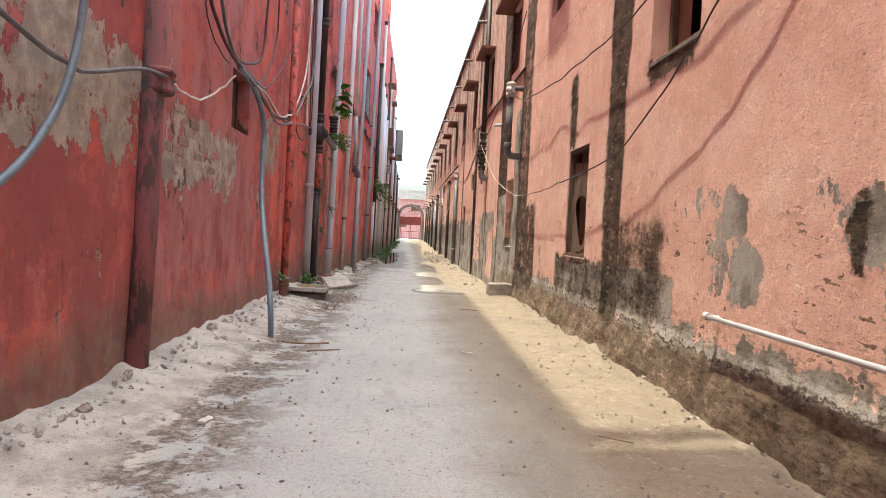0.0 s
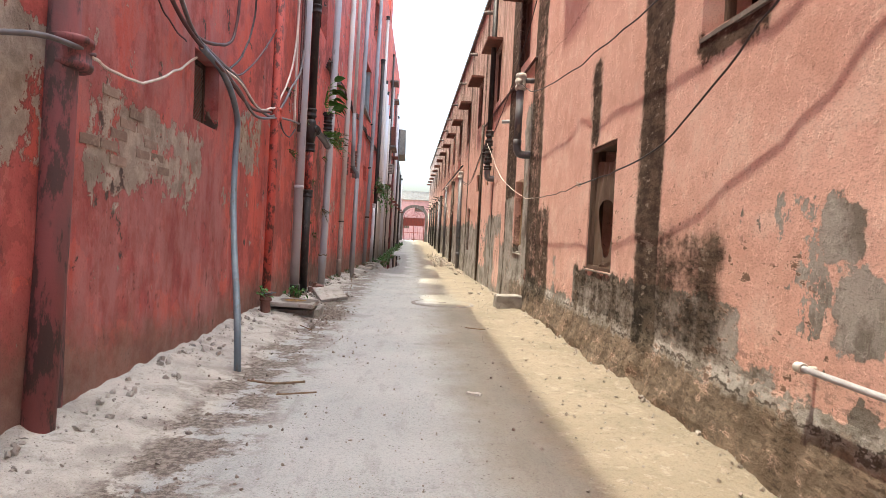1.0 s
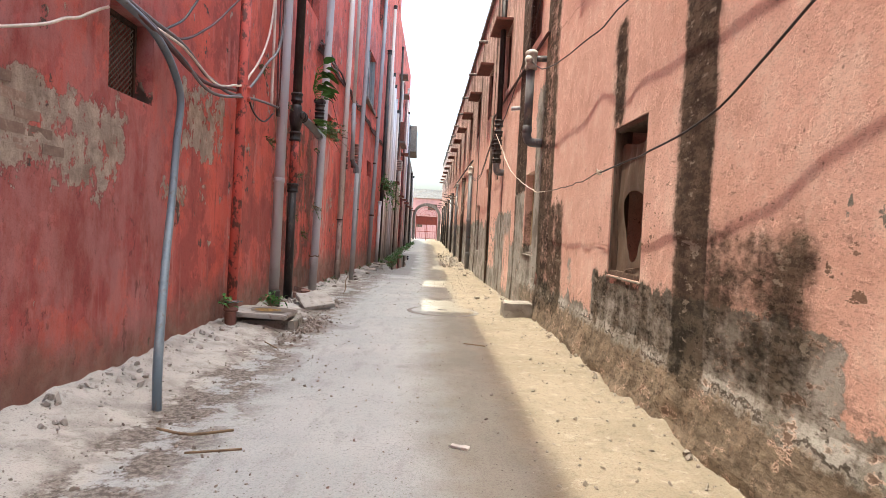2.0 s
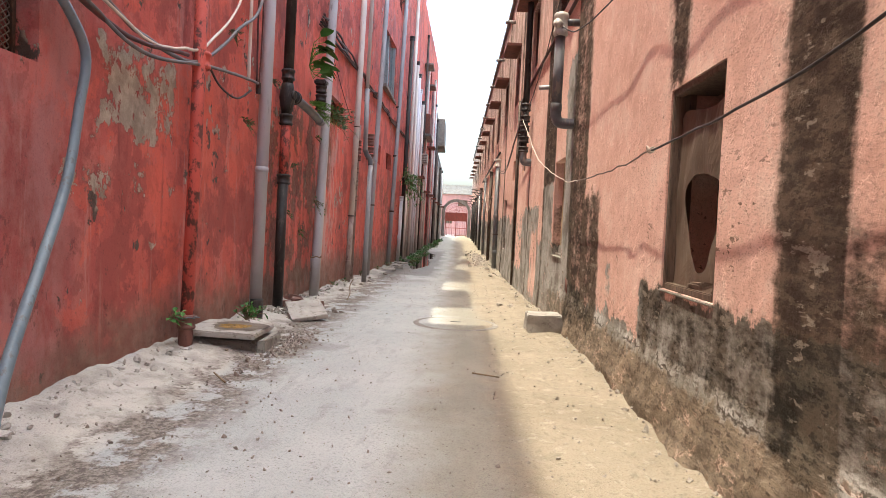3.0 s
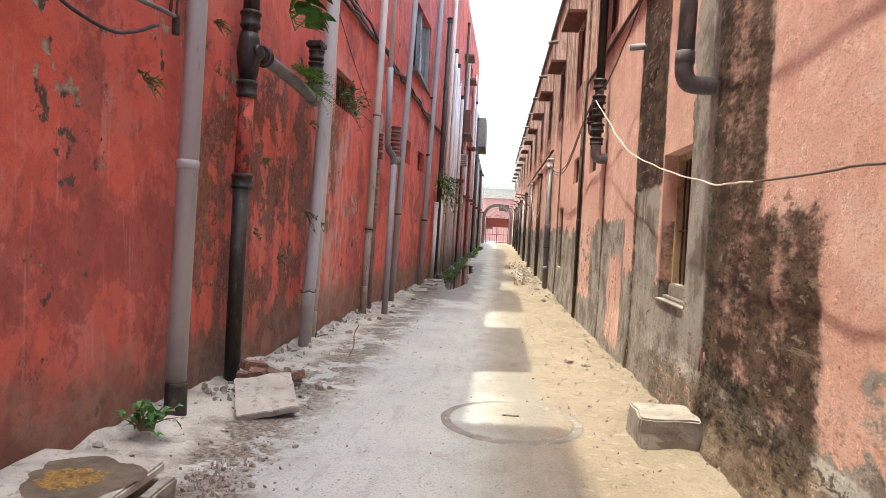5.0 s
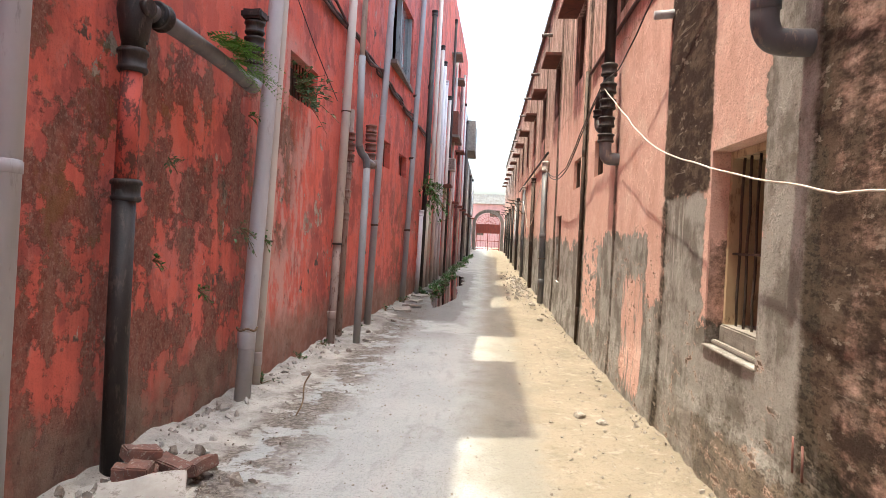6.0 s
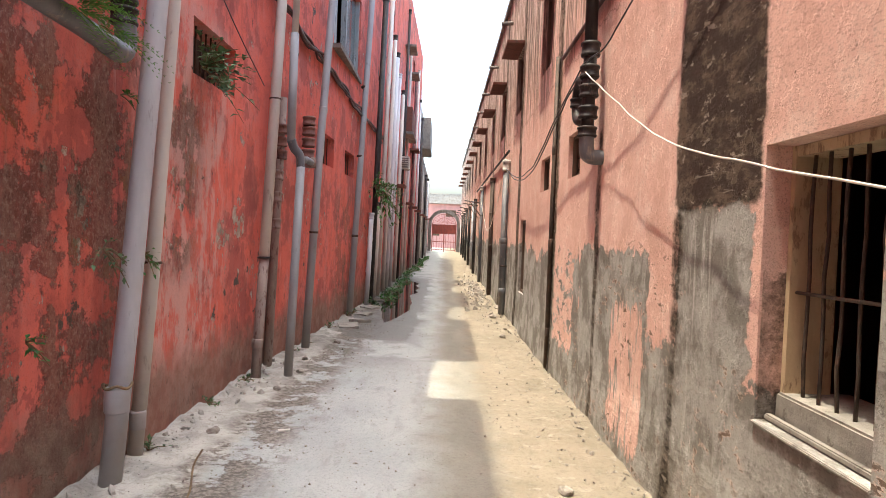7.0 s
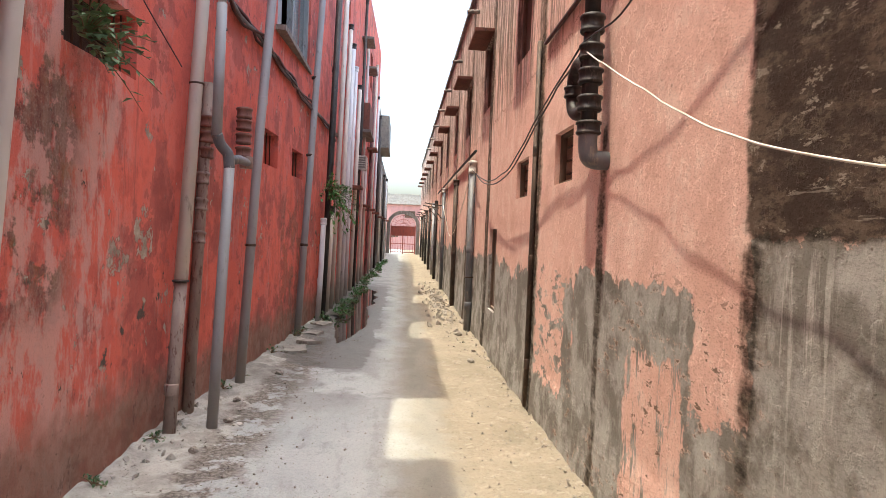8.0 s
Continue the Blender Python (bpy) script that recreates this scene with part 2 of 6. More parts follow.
def make_red_wall():
    k = Mat("red_lime_paint", 0.85, spec=0.25)
    yw, zw = wobble(k, 0.7, 0.7, 2.2)
    yf, zf = wobble(k, 0.22, 0.3, 8.0)
    broad = k.noise(0.9, 5, 0.6)
    streak = k.noise(6.0, 5, 0.7, k.scaled(1, 1, 0.14))
    dull = k.step(k.y, 9.0, 6.2)
    paint = k.mix(k.step(broad, 0.35, 0.65), (0.665, 0.165, 0.132), (0.575, 0.138, 0.112))
    mauve = k.mix(k.step(broad, 0.35, 0.65), (0.50, 0.130, 0.118), (0.38, 0.100, 0.094))
    paint = k.mix(dull, paint, mauve)
    paint = k.mix(k.mul(k.step(k.noise(2.0, 8, 0.74, k.scaled(1, 1, 0.6)), 0.50, 0.58), 0.4), paint, (0.58, 0.24, 0.21))
    paint = k.mix(k.mul(k.step(k.noise(3.1, 7, 0.72), 0.50, 0.60), 0.6), paint, (0.33, 0.085, 0.072))
    paint = k.mix(k.mul(k.step(k.noise(8.0, 6, 0.72, k.scaled(1, 1, 0.55)), 0.56, 0.68), 0.5), paint, (0.62, 0.22, 0.175))
    paint = k.mix(k.mul(k.step(k.noise(1.6, 7, 0.72, k.scaled(1, 1, 0.5)), 0.53, 0.58), 0.5), paint, (0.25, 0.075, 0.064))
    # coats of different age, and runs of lime and grime
    coat = k.noise(1.3, 9, 0.66)
    paint = k.mix(k.mul(k.step(coat, 0.515, 0.522), 0.42), paint, (0.74, 0.155, 0.105))
    paint = k.mix(k.mul(k.step(coat, 0.452, 0.444), 0.55), paint, (0.30, 0.085, 0.075))
    lime = k.noise(9.0, 6, 0.68, k.scaled(1, 1, 0.07))
    paint = k.mix(k.mul(k.mul(k.step(lime, 0.575, 0.625), k.step(broad, 0.47, 0.58)), 0.28), paint, (0.62, 0.40, 0.36))
    paint = k.mix(k.mul(k.mul(k.step(lime, 0.425, 0.375), k.step(broad, 0.53, 0.42)), 0.32), paint, (0.17, 0.06, 0.05))
    # faded chalky stretch
    chalk = k.mul(patch(k, 13.5, 15.3, 0.3, 3.4, yw, zw, 0.3), k.step(k.noise(4, 8, 0.72, k.scaled(1, 1, 0.4)), 0.45, 0.55))
    paint = k.mix(k.mul(chalk, 0.62), paint, (0.60, 0.43, 0.385))
    pinkish = k.mul(patch(k, 4.2, 7.0, 0.2, 4.5, yw, zw, 0.2), k.step(k.noise(3.0, 8, 0.72, k.scaled(1, 1, 0.5)), 0.40, 0.62))
    paint = k.mix(k.mul(pinkish, 0.7), paint, (0.47, 0.235, 0.225))
    # plaster bared by flaking
    plaster = k.mix(k.step(k.noise(7, 5, 0.65), 0.4, 0.65), (0.36, 0.31, 0.25), (0.52, 0.46, 0.38))
    plaster = k.mix(k.mul(k.step(k.noise(3, 4, 0.6), 0.5, 0.68), 0.6), plaster, (0.19, 0.165, 0.13))
    spot = k.add(k.mul(k.noise(2.8, 8, 0.7, k.scaled(1, 1, 0.75)), 0.62), k.mul(k.noise(13, 6, 0.7, k.scaled(1, 1, 0.8)), 0.38))
    zone = k.top(patch(k, 2.0, 4.05, 1.28, 2.12, yw, zw, 0.16), patch(k, 4.30, 6.30, 1.20, 1.90, yw, zw, 0.14))
    zone = k.top(zone, k.mul(patch(k, 7.2, 8.35, 1.60, 2.35, yw, zw, 0.12), 1.0))
    zone = k.top(zone, k.mul(patch(k, 8.75, 9.95, 1.25, 2.4, yw, zw, 0.2), 0.52))
    zone = k.top(zone, k.mul(patch(k, 6.8, 8.4, 1.15, 1.45, yw, zw, 0.1), 0.80))
    zone = k.top(zone, k.mul(patch(k, 15.0, 16.0, 1.3, 1.9, yw, zw, 0.12), 0.8))
    zone = k.top(zone, k.mul(patch(k, 4.0, 4.2, 0.9, 1.8, yw, zw, 0.12), 1.0))
    flake = k.step(k.add(spot, k.mul(k.sub(zone, 1.0), 0.34)), 0.448, 0.460)
    # small chips in clusters, some down to plaster, some to the black undercoat
    chips = k.noise(8.5, 8, 0.68, k.scaled(1, 0.7, 0.62))
    where = k.step(k.noise(1.15, 5, 0.65, k.scaled(1, 1, 0.8)), 0.50, 0.60)
    where = k.mul(where, k.step(k.z, 0.35, 0.9))
    chip = k.step(k.add(chips, k.mul(k.sub(where, 1.0), 0.10)), 0.572, 0.578)
    flake = k.top(flake, chip)
    col = k.mix(flake, paint, plaster)
    under = k.mul(chip, k.step(k.noise(3.3, 3, 0.5), 0.47, 0.52))
    col = k.mix(k.mul(under, 0.85), col, (0.055, 0.036, 0.032))
    halo = k.mul(k.sub(k.step(k.add(chips, k.mul(k.sub(where, 1.0), 0.10)), 0.552, 0.572), chip), 0.5)
    col = k.mix(halo, col, (0.20, 0.05, 0.04))
    rim = k.sub(k.step(k.add(spot, k.mul(k.sub(zone, 1.0), 0.34)), 0.425, 0.448), flake)
    col = k.mix(k.mul(rim, 0.6), col, (0.12, 0.06, 0.05))
    # soot, lichen and moss beside the leaking branch, with islands of paint left over
    seep = k.noise(5.0, 5, 0.6, k.scaled(1, 1, 0.12))
    isle = k.noise(3.0, 9, 0.70, k.scaled(1, 0.6, 0.75))
    face = k.add(k.mul(isle, 0.75), k.mul(seep, 0.25))
    moss = k.mul(patch(k, 10.40, 13.7, -1, 2.75, yw, zw, 0.15), k.step(face, 0.488, 0.512))
    moss = k.top(moss, k.mul(patch(k, 13.6, 14.6, 1.2, 2.9, yw, zw, 0.2), k.step(face, 0.49, 0.53)))
    moss = k.top(moss, k.mul(k.mul(patch(k, 20.5, 23.0, -1, 2.2, yw, zw, 0.3), k.step(face, 0.49, 0.53)), 0.7))
    soot = k.mix(k.step(k.add(k.mul(seep, 0.5), k.mul(k.noise(14, 7, 0.72), 0.5)), 0.42, 0.60), (0.055, 0.036, 0.027), (0.185, 0.125, 0.092))
    soot = k.mix(k.mul(k.step(k.noise(42, 5, 0.72), 0.53, 0.60), 0.6), soot, (0.31, 0.265, 0.215))
    soot = k.mix(k.mul(k.step(k.noise(24, 6, 0.74, k.scaled(1, 1, 0.6)), 0.56, 0.61), 0.7), soot, (0.025, 0.018, 0.015))
    soot = k.mix(k.mul(k.mul(k.step(k.noise(2.6, 6, 0.65), 0.54, 0.62), k.step(k.z, 0.9, 1.5)), 0.65), soot, (0.085, 0.10, 0.022))
    dusk = patch(k, 10.45, 13.6, -1, 2.75, yw, zw, 0.25)
    col = k.mix(k.mul(k.mul(dusk, k.step(seep, 0.42, 0.62)), 0.30), col, (0.17, 0.055, 0.042))
    col = k.mix(k.mul(moss, 0.72), col, soot)
    # rising damp and splash at the foot
    foot = k.step(k.add(zw, k.mul(k.noise(0.7, 2, 0.5), -0.5)), 0.38, -0.08)
    col = k.mix(k.mul(foot, 0.80), col, k.mix(k.step(k.noise(5, 5, 0.65), 0.38, 0.64), (0.175, 0.115, 0.086), (0.25, 0.195, 0.155)))
    scuff = k.mul(k.step(k.noise(9, 7, 0.76, k.scaled(1, 1, 0.6)), 0.60, 0.63), k.step(k.z, 2.4, 0.6))
    col = k.mix(k.mul(scuff, 0.5), col, (0.09, 0.045, 0.04))
    grain = k.noise(110, 3, 0.7)
    col = k.mix(k.mul(k.step(grain, 0.52, 0.66), 0.38), col, k.bright(col, 0.5))
    k.color(col)
    k.bump(k.noise(3.5, 4, 0.55), 0.5, 0.02)
    k.bump(k.mul(k.sub(1.0, flake), 1.0), 1.0, 0.012)
    k.bump(k.mul(k.noise(38, 6, 0.7), k.add(k.top(k.mul(flake, 1.6), k.mul(moss, 1.2)), 0.3)), 0.8, 0.009)
    k.rough(k.sub(0.88, k.mul(k.step(broad, 0.4, 0.7), 0.12)))
    return k.m


def make_ground():
    k = Mat("dusty_concrete", 0.95, spec=0.06)
    n1 = k.noise(1.2, 5, 0.6)
    fine = k.noise(45, 4, 0.7)
    tyre = k.noise(5.0, 4, 0.6, k.scaled(1, 0.12, 1))
    road = k.mix(k.step(n1, 0.38, 0.64), (0.375, 0.394, 0.390), (0.425, 0.440, 0.432))
    road = k.mix(k.mul(k.step(tyre, 0.5, 0.7), 0.35), road, (0.40, 0.395, 0.38))
    road = k.mix(k.mul(k.step(k.noise(7.0, 6, 0.7, k.scaled(1, 0.25, 1)), 0.54, 0.62), 0.30), road, (0.235, 0.235, 0.228))
    road = k.mix(k.mul(k.step(fine, 0.5, 0.72), 0.45), road, (0.19, 0.19, 0.185))
    road = k.mix(k.mul(k.step(k.noise(85, 4, 0.7), 0.55, 0.62), 0.45), road, (0.47, 0.465, 0.45))
    dust = k.mix(k.step(k.noise(2.2, 6, 0.65, k.scaled(1, 0.3, 1)), 0.40, 0.62), (0.238, 0.221, 0.188), (0.278, 0.257, 0.218))
    dust = k.mix(k.mul(k.step(fine, 0.5, 0.72), 0.4), dust, (0.16, 0.145, 0.12))
    sand = k.mix(k.step(n1, 0.35, 0.65), (0.272, 0.230, 0.175), (0.226, 0.190, 0.142))
    sand = k.mix(k.mul(k.step(k.noise(20, 7, 0.72), 0.54, 0.61), 0.5), sand, (0.165, 0.142, 0.112))
    sand = k.mix(k.mul(k.step(k.noise(9, 7, 0.72), 0.56, 0.62), 0.4), sand, (0.39, 0.345, 0.285))
    bank = k.mix(k.step(k.noise(4, 5, 0.6), 0.4, 0.65), (0.50, 0.48, 0.43), (0.35, 0.33, 0.292))
    bank = k.mix(k.mul(k.step(k.noise(14, 7, 0.68), 0.56, 0.62), 0.5), bank, (0.26, 0.235, 0.205))
    dirt = k.mix(k.step(k.noise(26, 5, 0.75), 0.42, 0.6), (0.11, 0.09, 0.075), (0.28, 0.25, 0.215))
    xw = k.add(k.x, k.mul(k.sub(k.noise(1.1, 5, 0.65), 0.5), 0.75))
    xf = k.add(k.x, k.mul(k.sub(k.noise(2.6, 6, 0.7), 0.5), 0.5))
    col = k.mix(k.step(xw, 0.15, 0.70), road, dust)
    col = k.mix(k.step(xf, 0.75, 1.05), col, sand)
    litter = k.mul(k.mul(k.step(xf, -1.32, -1.12), k.step(xf, -0.50, -0.90)), k.step(k.noise(3.4, 7, 0.7), 0.44, 0.51))
    col = k.mix(k.step(xf, -0.98, -1.16), col, bank)
    col = k.mix(k.mul(litter, 0.92), col, dirt)
    wet = k.mul(patch(k, 17.5, 34, -1, 1, k.add(k.y, k.mul(k.sub(n1, 0.5), 6)), k.z, 2.0), k.step(xw, 0.35, -0.1))
    wet = k.mul(wet, k.step(k.noise(0.9, 5, 0.6), 0.42, 0.52))
    spill = k.mul(k.step(k.noise(0.75, 5, 0.6), 0.62, 0.66), k.step(xf, 0.5, 0.2))
    pool = patch(k, 19.2, 32.0, -1.25, 0.02, k.add(k.y, k.mul(k.sub(k.noise(0.8, 6, 0.65), 0.5), 3.0)), xw, 0.10)
    pool = ragged(k, pool, k.noise(3.0, 7, 0.7), 0.7, 0.08)
    wet = k.top(k.top(wet, k.mul(spill, 0.35)), pool)
    col = k.mix(k.mul(wet, 0.72), col, (0.095, 0.088, 0.078))
    col = k.mix(k.mul(k.step(k.noise(110, 4, 0.75), 0.50, 0.60), 0.34), col, k.bright(col, 0.5))
    crack = k.step(k.noise(2.2, 6, 0.68), 0.62, 0.66)
    col = k.mix(k.mul(crack, 0.3), col, k.bright(col, 0.6))
    grits = k.mul(k.step(k.cells(58), 0.20, 0.14), k.step(k.noise(2.0, 4, 0.6), 0.40, 0.52))
    col = k.mix(k.mul(grits, 0.6), col, (0.12, 0.11, 0.095))
    specks = k.step(k.cells(26), 0.17, 0.10)
    specks = k.mul(specks, k.step(k.noise(3.0, 3, 0.6), 0.45, 0.6))
    col = k.mix(k.mul(specks, 0.8), col, (0.10, 0.085, 0.07))
    k.color(col)
    k.rough(k.sub(0.95, k.mul(wet, 0.45)))
    k.bump(k.noise(9, 6, 0.7), 0.6, 0.03)
    k.bump(k.mul(k.noise(5, 7, 0.74), k.step(xw, 0.5, 1.1)), 0.6, 0.06)
    k.bump(k.noise(60, 4, 0.65), 0.5, 0.007)
    return k.m


def simple(name, c1, c2, rough=0.6, scale=8.0, metal=0.0, spec=0.4, dirt=None, bump=0.2, stretch=(1, 1, 0.3), vary=0.0, cover=0.54):
    k = Mat(name, rough, metal, spec)
    col = k.mix(k.step(k.noise(scale, 5, 0.65, k.scaled(*stretch)), 0.35, 0.68), c1, c2)
    if dirt:
        col = k.mix(k.mul(k.step(k.noise(scale * 2.3, 6, 0.75, k.scaled(*stretch)), cover, cover + 0.08), 0.85), col, dirt)
    if vary:
        col = k.bright(col, k.add(1 - vary / 2, k.mul(k.rnd(), vary)))
    k.color(col)
    k.bump(k.noise(scale * 8, 4, 0.7), bump, 0.004)
    return k.m


SALMON = make_salmon_wall()
RED = make_red_wall()
GROUND = make_ground()


def make_pvc(name, c1, c2):
    """Plastic pipe, chalked, with splashed dirt on its lowest stretch."""
    k = Mat(name, 0.5, spec=0.4)
    col = k.mix(k.step(k.noise(3, 5, 0.6, k.scaled(1, 1, 0.25)), 0.35, 0.68), c1, c2)
    col = k.mix(k.mul(k.step(k.noise(14, 6, 0.7, k.scaled(1, 1, 0.2)), 0.58, 0.72), 0.6), col, (0.16, 0.14, 0.12))
    mud = k.step(k.add(k.z, k.mul(k.sub(k.noise(6, 4, 0.6), 0.5), 0.5)), 0.75, 0.05)
    col = k.mix(k.mul(mud, 0.6), col, (0.24, 0.205, 0.17))
    k.color(col)
    k.rough(k.add(0.42, k.mul(k.noise(5, 3, 0.5), 0.3)))
    k.bump(k.noise(60, 3, 0.6), 0.12, 0.003)
    return k.m


PVC_GREY = make_pvc("grey_plastic", (0.50, 0.50, 0.515), (0.40, 0.40, 0.42))
PVC_PALE = make_pvc("pale_plastic", (0.60, 0.56, 0.51), (0.50, 0.47, 0.43))
PVC_WHITE = make_pvc("white_grey_plastic", (0.64, 0.65, 0.68), (0.52, 0.53, 0.56))
PVC_BLUE = make_pvc("blue_grey_plastic", (0.32, 0.325, 0.34), (0.25, 0.255, 0.268))
PVC_DARK = simple("dark_grey_plastic", (0.105, 0.108, 0.116), (0.16, 0.16, 0.168), 0.5, 5, dirt=(0.24, 0.21, 0.18))
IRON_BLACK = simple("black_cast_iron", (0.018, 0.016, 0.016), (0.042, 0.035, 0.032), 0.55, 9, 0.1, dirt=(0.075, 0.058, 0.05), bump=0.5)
IRON_RED = simple("red_painted_iron", (0.56, 0.105, 0.078), (0.42, 0.08, 0.06), 0.65, 5, dirt=(0.045, 0.03, 0.027), bump=0.6, stretch=(1, 1, 0.6), cover=0.49)
IRON_MAUVE = simple("mauve_painted_iron", (0.27, 0.085, 0.085), (0.15, 0.075, 0.076), 0.75, 4, dirt=(0.06, 0.045, 0.042), bump=0.6, cover=0.48)
IRON_RUST = simple("rust_brown_iron", (0.21, 0.10, 0.08), (0.145, 0.078, 0.065), 0.75, 8, dirt=(0.10, 0.055, 0.045), bump=0.6)
IRON_BROWN = simple("stained_iron", (0.23, 0.175, 0.15), (0.32, 0.25, 0.22), 0.7, 7, dirt=(0.12, 0.06, 0.05), bump=0.5)
STEEL_DARK = simple("rusty_steel", (0.055, 0.04, 0.034), (0.10, 0.068, 0.05), 0.7, 20, 0.3, dirt=(0.16, 0.10, 0.07), bump=0.5)
CABLE_BLACK = simple("black_cable", (0.02, 0.018, 0.018), (0.05, 0.045, 0.045), 0.5, 12, bump=0.1)
CABLE_GREY = simple("grey_cable", (0.17, 0.165, 0.165), (0.105, 0.10, 0.10), 0.5, 8, bump=0.1)
CABLE_WHITE = simple("white_cable", (0.70, 0.64, 0.56), (0.55, 0.49, 0.42), 0.55, 10, bump=0.1)
CABLE_DUSTY = simple("dusty_cable", (0.17, 0.12, 0.095), (0.10, 0.075, 0.06), 0.6, 10, bump=0.1)
CABLE_BROWN = simple("brown_cable", (0.10, 0.035, 0.032), (0.055, 0.03, 0.03), 0.55, 10, bump=0.1)
HOSE = simple("blue_grey_hose", (0.12, 0.165, 0.20), (0.18, 0.23, 0.265), 0.45, 7, dirt=(0.13, 0.13, 0.13), bump=0.15)
CONCRETE = simple("weathered_concrete", (0.30, 0.275, 0.24), (0.22, 0.20, 0.178), 0.92, 6, dirt=(0.16, 0.14, 0.12), bump=0.7, stretch=(1, 1, 1))
CONCRETE_PALE = simple("pale_concrete", (0.43, 0.41, 0.37), (0.34, 0.32, 0.285), 0.92, 6, dirt=(0.22, 0.2, 0.17), bump=0.6, stretch=(1, 1, 1))
BRICK = simple("fired_brick", (0.23, 0.115, 0.088), (0.15, 0.09, 0.075), 0.9, 14, dirt=(0.33, 0.28, 0.24), bump=0.7, stretch=(1, 1, 1), vary=0.4)
BARE_BRICK = simple("mortared_brick", (0.33, 0.26, 0.205), (0.25, 0.185, 0.15), 0.93, 12, dirt=(0.40, 0.34, 0.27), bump=0.8, stretch=(1, 1, 1), vary=0.5)
STONE = simple("rubble_stone", (0.30, 0.265, 0.225), (0.18, 0.155, 0.13), 0.93, 18, dirt=(0.42, 0.38, 0.33), bump=0.6, stretch=(1, 1, 1))
WOOD_DARK = simple("dark_weathered_wood", (0.10, 0.065, 0.045), (0.16, 0.11, 0.08), 0.8, 7, dirt=(0.05, 0.035, 0.03), bump=0.5, stretch=(4, 4, 0.4))
FRAME_TAN = simple("tan_window_paint", (0.33, 0.215, 0.135), (0.25, 0.165, 0.11), 0.75, 9, dirt=(0.10, 0.075, 0.06), bump=0.4)
CREAM = simple("cream_plaster", (0.56, 0.43, 0.27), (0.44, 0.33, 0.21), 0.9, 7, dirt=(0.24, 0.16, 0.1), bump=0.5)
SHEET = simple("dusty_brown_sheet", (0.15, 0.105, 0.075), (0.10, 0.07, 0.05), 0.75, 4, dirt=(0.19, 0.145, 0.11), bump=0.3)
CHAJJA = simple("red_brown_slab", (0.20, 0.078, 0.055), (0.15, 0.062, 0.047), 0.9, 6, dirt=(0.075, 0.05, 0.042), bump=0.5, stretch=(1, 1, 1))
GREYSLAB = simple("sooty_cement", (0.22, 0.20, 0.18), (0.14, 0.125, 0.11), 0.92, 5, dirt=(0.32, 0.29, 0.26), bump=0.5)
# room surfaces get the gloom of unlit interiors as a very dark colour
ROOM_SHADE = simple("dark_room_shade", (0.11, 0.035, 0.028), (0.075, 0.03, 0.026), 0.95, 3, bump=0.3)
PINK = simple("pink_wash", (0.56, 0.31, 0.29), (0.48, 0.255, 0.24), 0.9, 3, dirt=(0.40, 0.27, 0.25), bump=0.3)
GATE_RED = simple("red_gate_paint", (0.33, 0.075, 0.055), (0.25, 0.065, 0.05), 0.6, 6, dirt=(0.14, 0.07, 0.055), bump=0.3)
SHUTTER = simple("grey_blue_shutter_paint", (0.33, 0.36, 0.37), (0.24, 0.265, 0.275), 0.7, 6, dirt=(0.12, 0.12, 0.12), bump=0.3)
DUNG = simple("yellow_straw_mush", (0.32, 0.19, 0.045), (0.12, 0.08, 0.035), 0.9, 30, dirt=(0.42, 0.29, 0.09), bump=1.0, stretch=(1, 1, 1))
AC_WHITE = simple("aged_white_casing", (0.55, 0.53, 0.48), (0.42, 0.4, 0.36), 0.6, 8, dirt=(0.2, 0.17, 0.15), bump=0.2)
MESH_STEEL = simple("dusty_mesh_steel", (0.26, 0.22, 0.195), (0.17, 0.13, 0.11), 0.7, 20, 0.2, bump=0.2)
STRAW = simple("dry_twig", (0.24, 0.17, 0.10), (0.15, 0.105, 0.065), 0.9, 14, bump=0.4)
PAPER = simple("faded_litter", (0.58, 0.56, 0.52), (0.45, 0.42, 0.38), 0.8, 14, bump=0.3)
STAIN = simple("damp_concrete", (0.085, 0.066, 0.046), (0.14, 0.115, 0.085), 0.6, 12, bump=0.3, stretch=(1, 1, 1))
RED_MARK = simple("faded_red_brushwork", (0.25, 0.105, 0.088), (0.21, 0.11, 0.095), 0.9, 20, bump=0.3)


def make_leaf(name, c1, c2):
    k = Mat(name, 0.55, spec=0.35)
    col = k.mix(k.island(), c1, c2)
    col = k.mix(k.mul(k.step(k.noise(12, 3, 0.6), 0.5, 0.7), 0.4), col, tuple(0.6 * a for a in c1))
    k.color(col)
    k.put(k.p.inputs["Subsurface Weight"], 0.0)
    return k.m


LEAF = make_leaf("green_leaf", (0.038, 0.135, 0.026), (0.085, 0.24, 0.05))
LEAF_DULL = make_leaf("dull_leaf", (0.06, 0.125, 0.055), (0.13, 0.21, 0.09))
LEAF_PALE = make_leaf("dusty_leaf", (0.10, 0.175, 0.085), (0.17, 0.27, 0.12))
FERN = make_leaf("fern_green", (0.08, 0.24, 0.035), (0.16, 0.34, 0.06))

water_k = Mat("puddle_water", 0.03, spec=0.5)
water_k.color(water_k.mix(water_k.step(water_k.noise(2, 4, 0.6), 0.4, 0.65), (0.030, 0.026, 0.022), (0.06, 0.052, 0.044)))
water_k.bump(water_k.noise(6, 2, 0.5), 0.05, 0.004)
WATER = water_k.m
glass_k = Mat("old_glass", 0.08, spec=0.5)
glass_k.color(glass_k.mix(glass_k.step(glass_k.noise(3, 4, 0.6), 0.4, 0.65), (0.10, 0.12, 0.125), (0.19, 0.21, 0.215)))
GLASS = glass_k.m


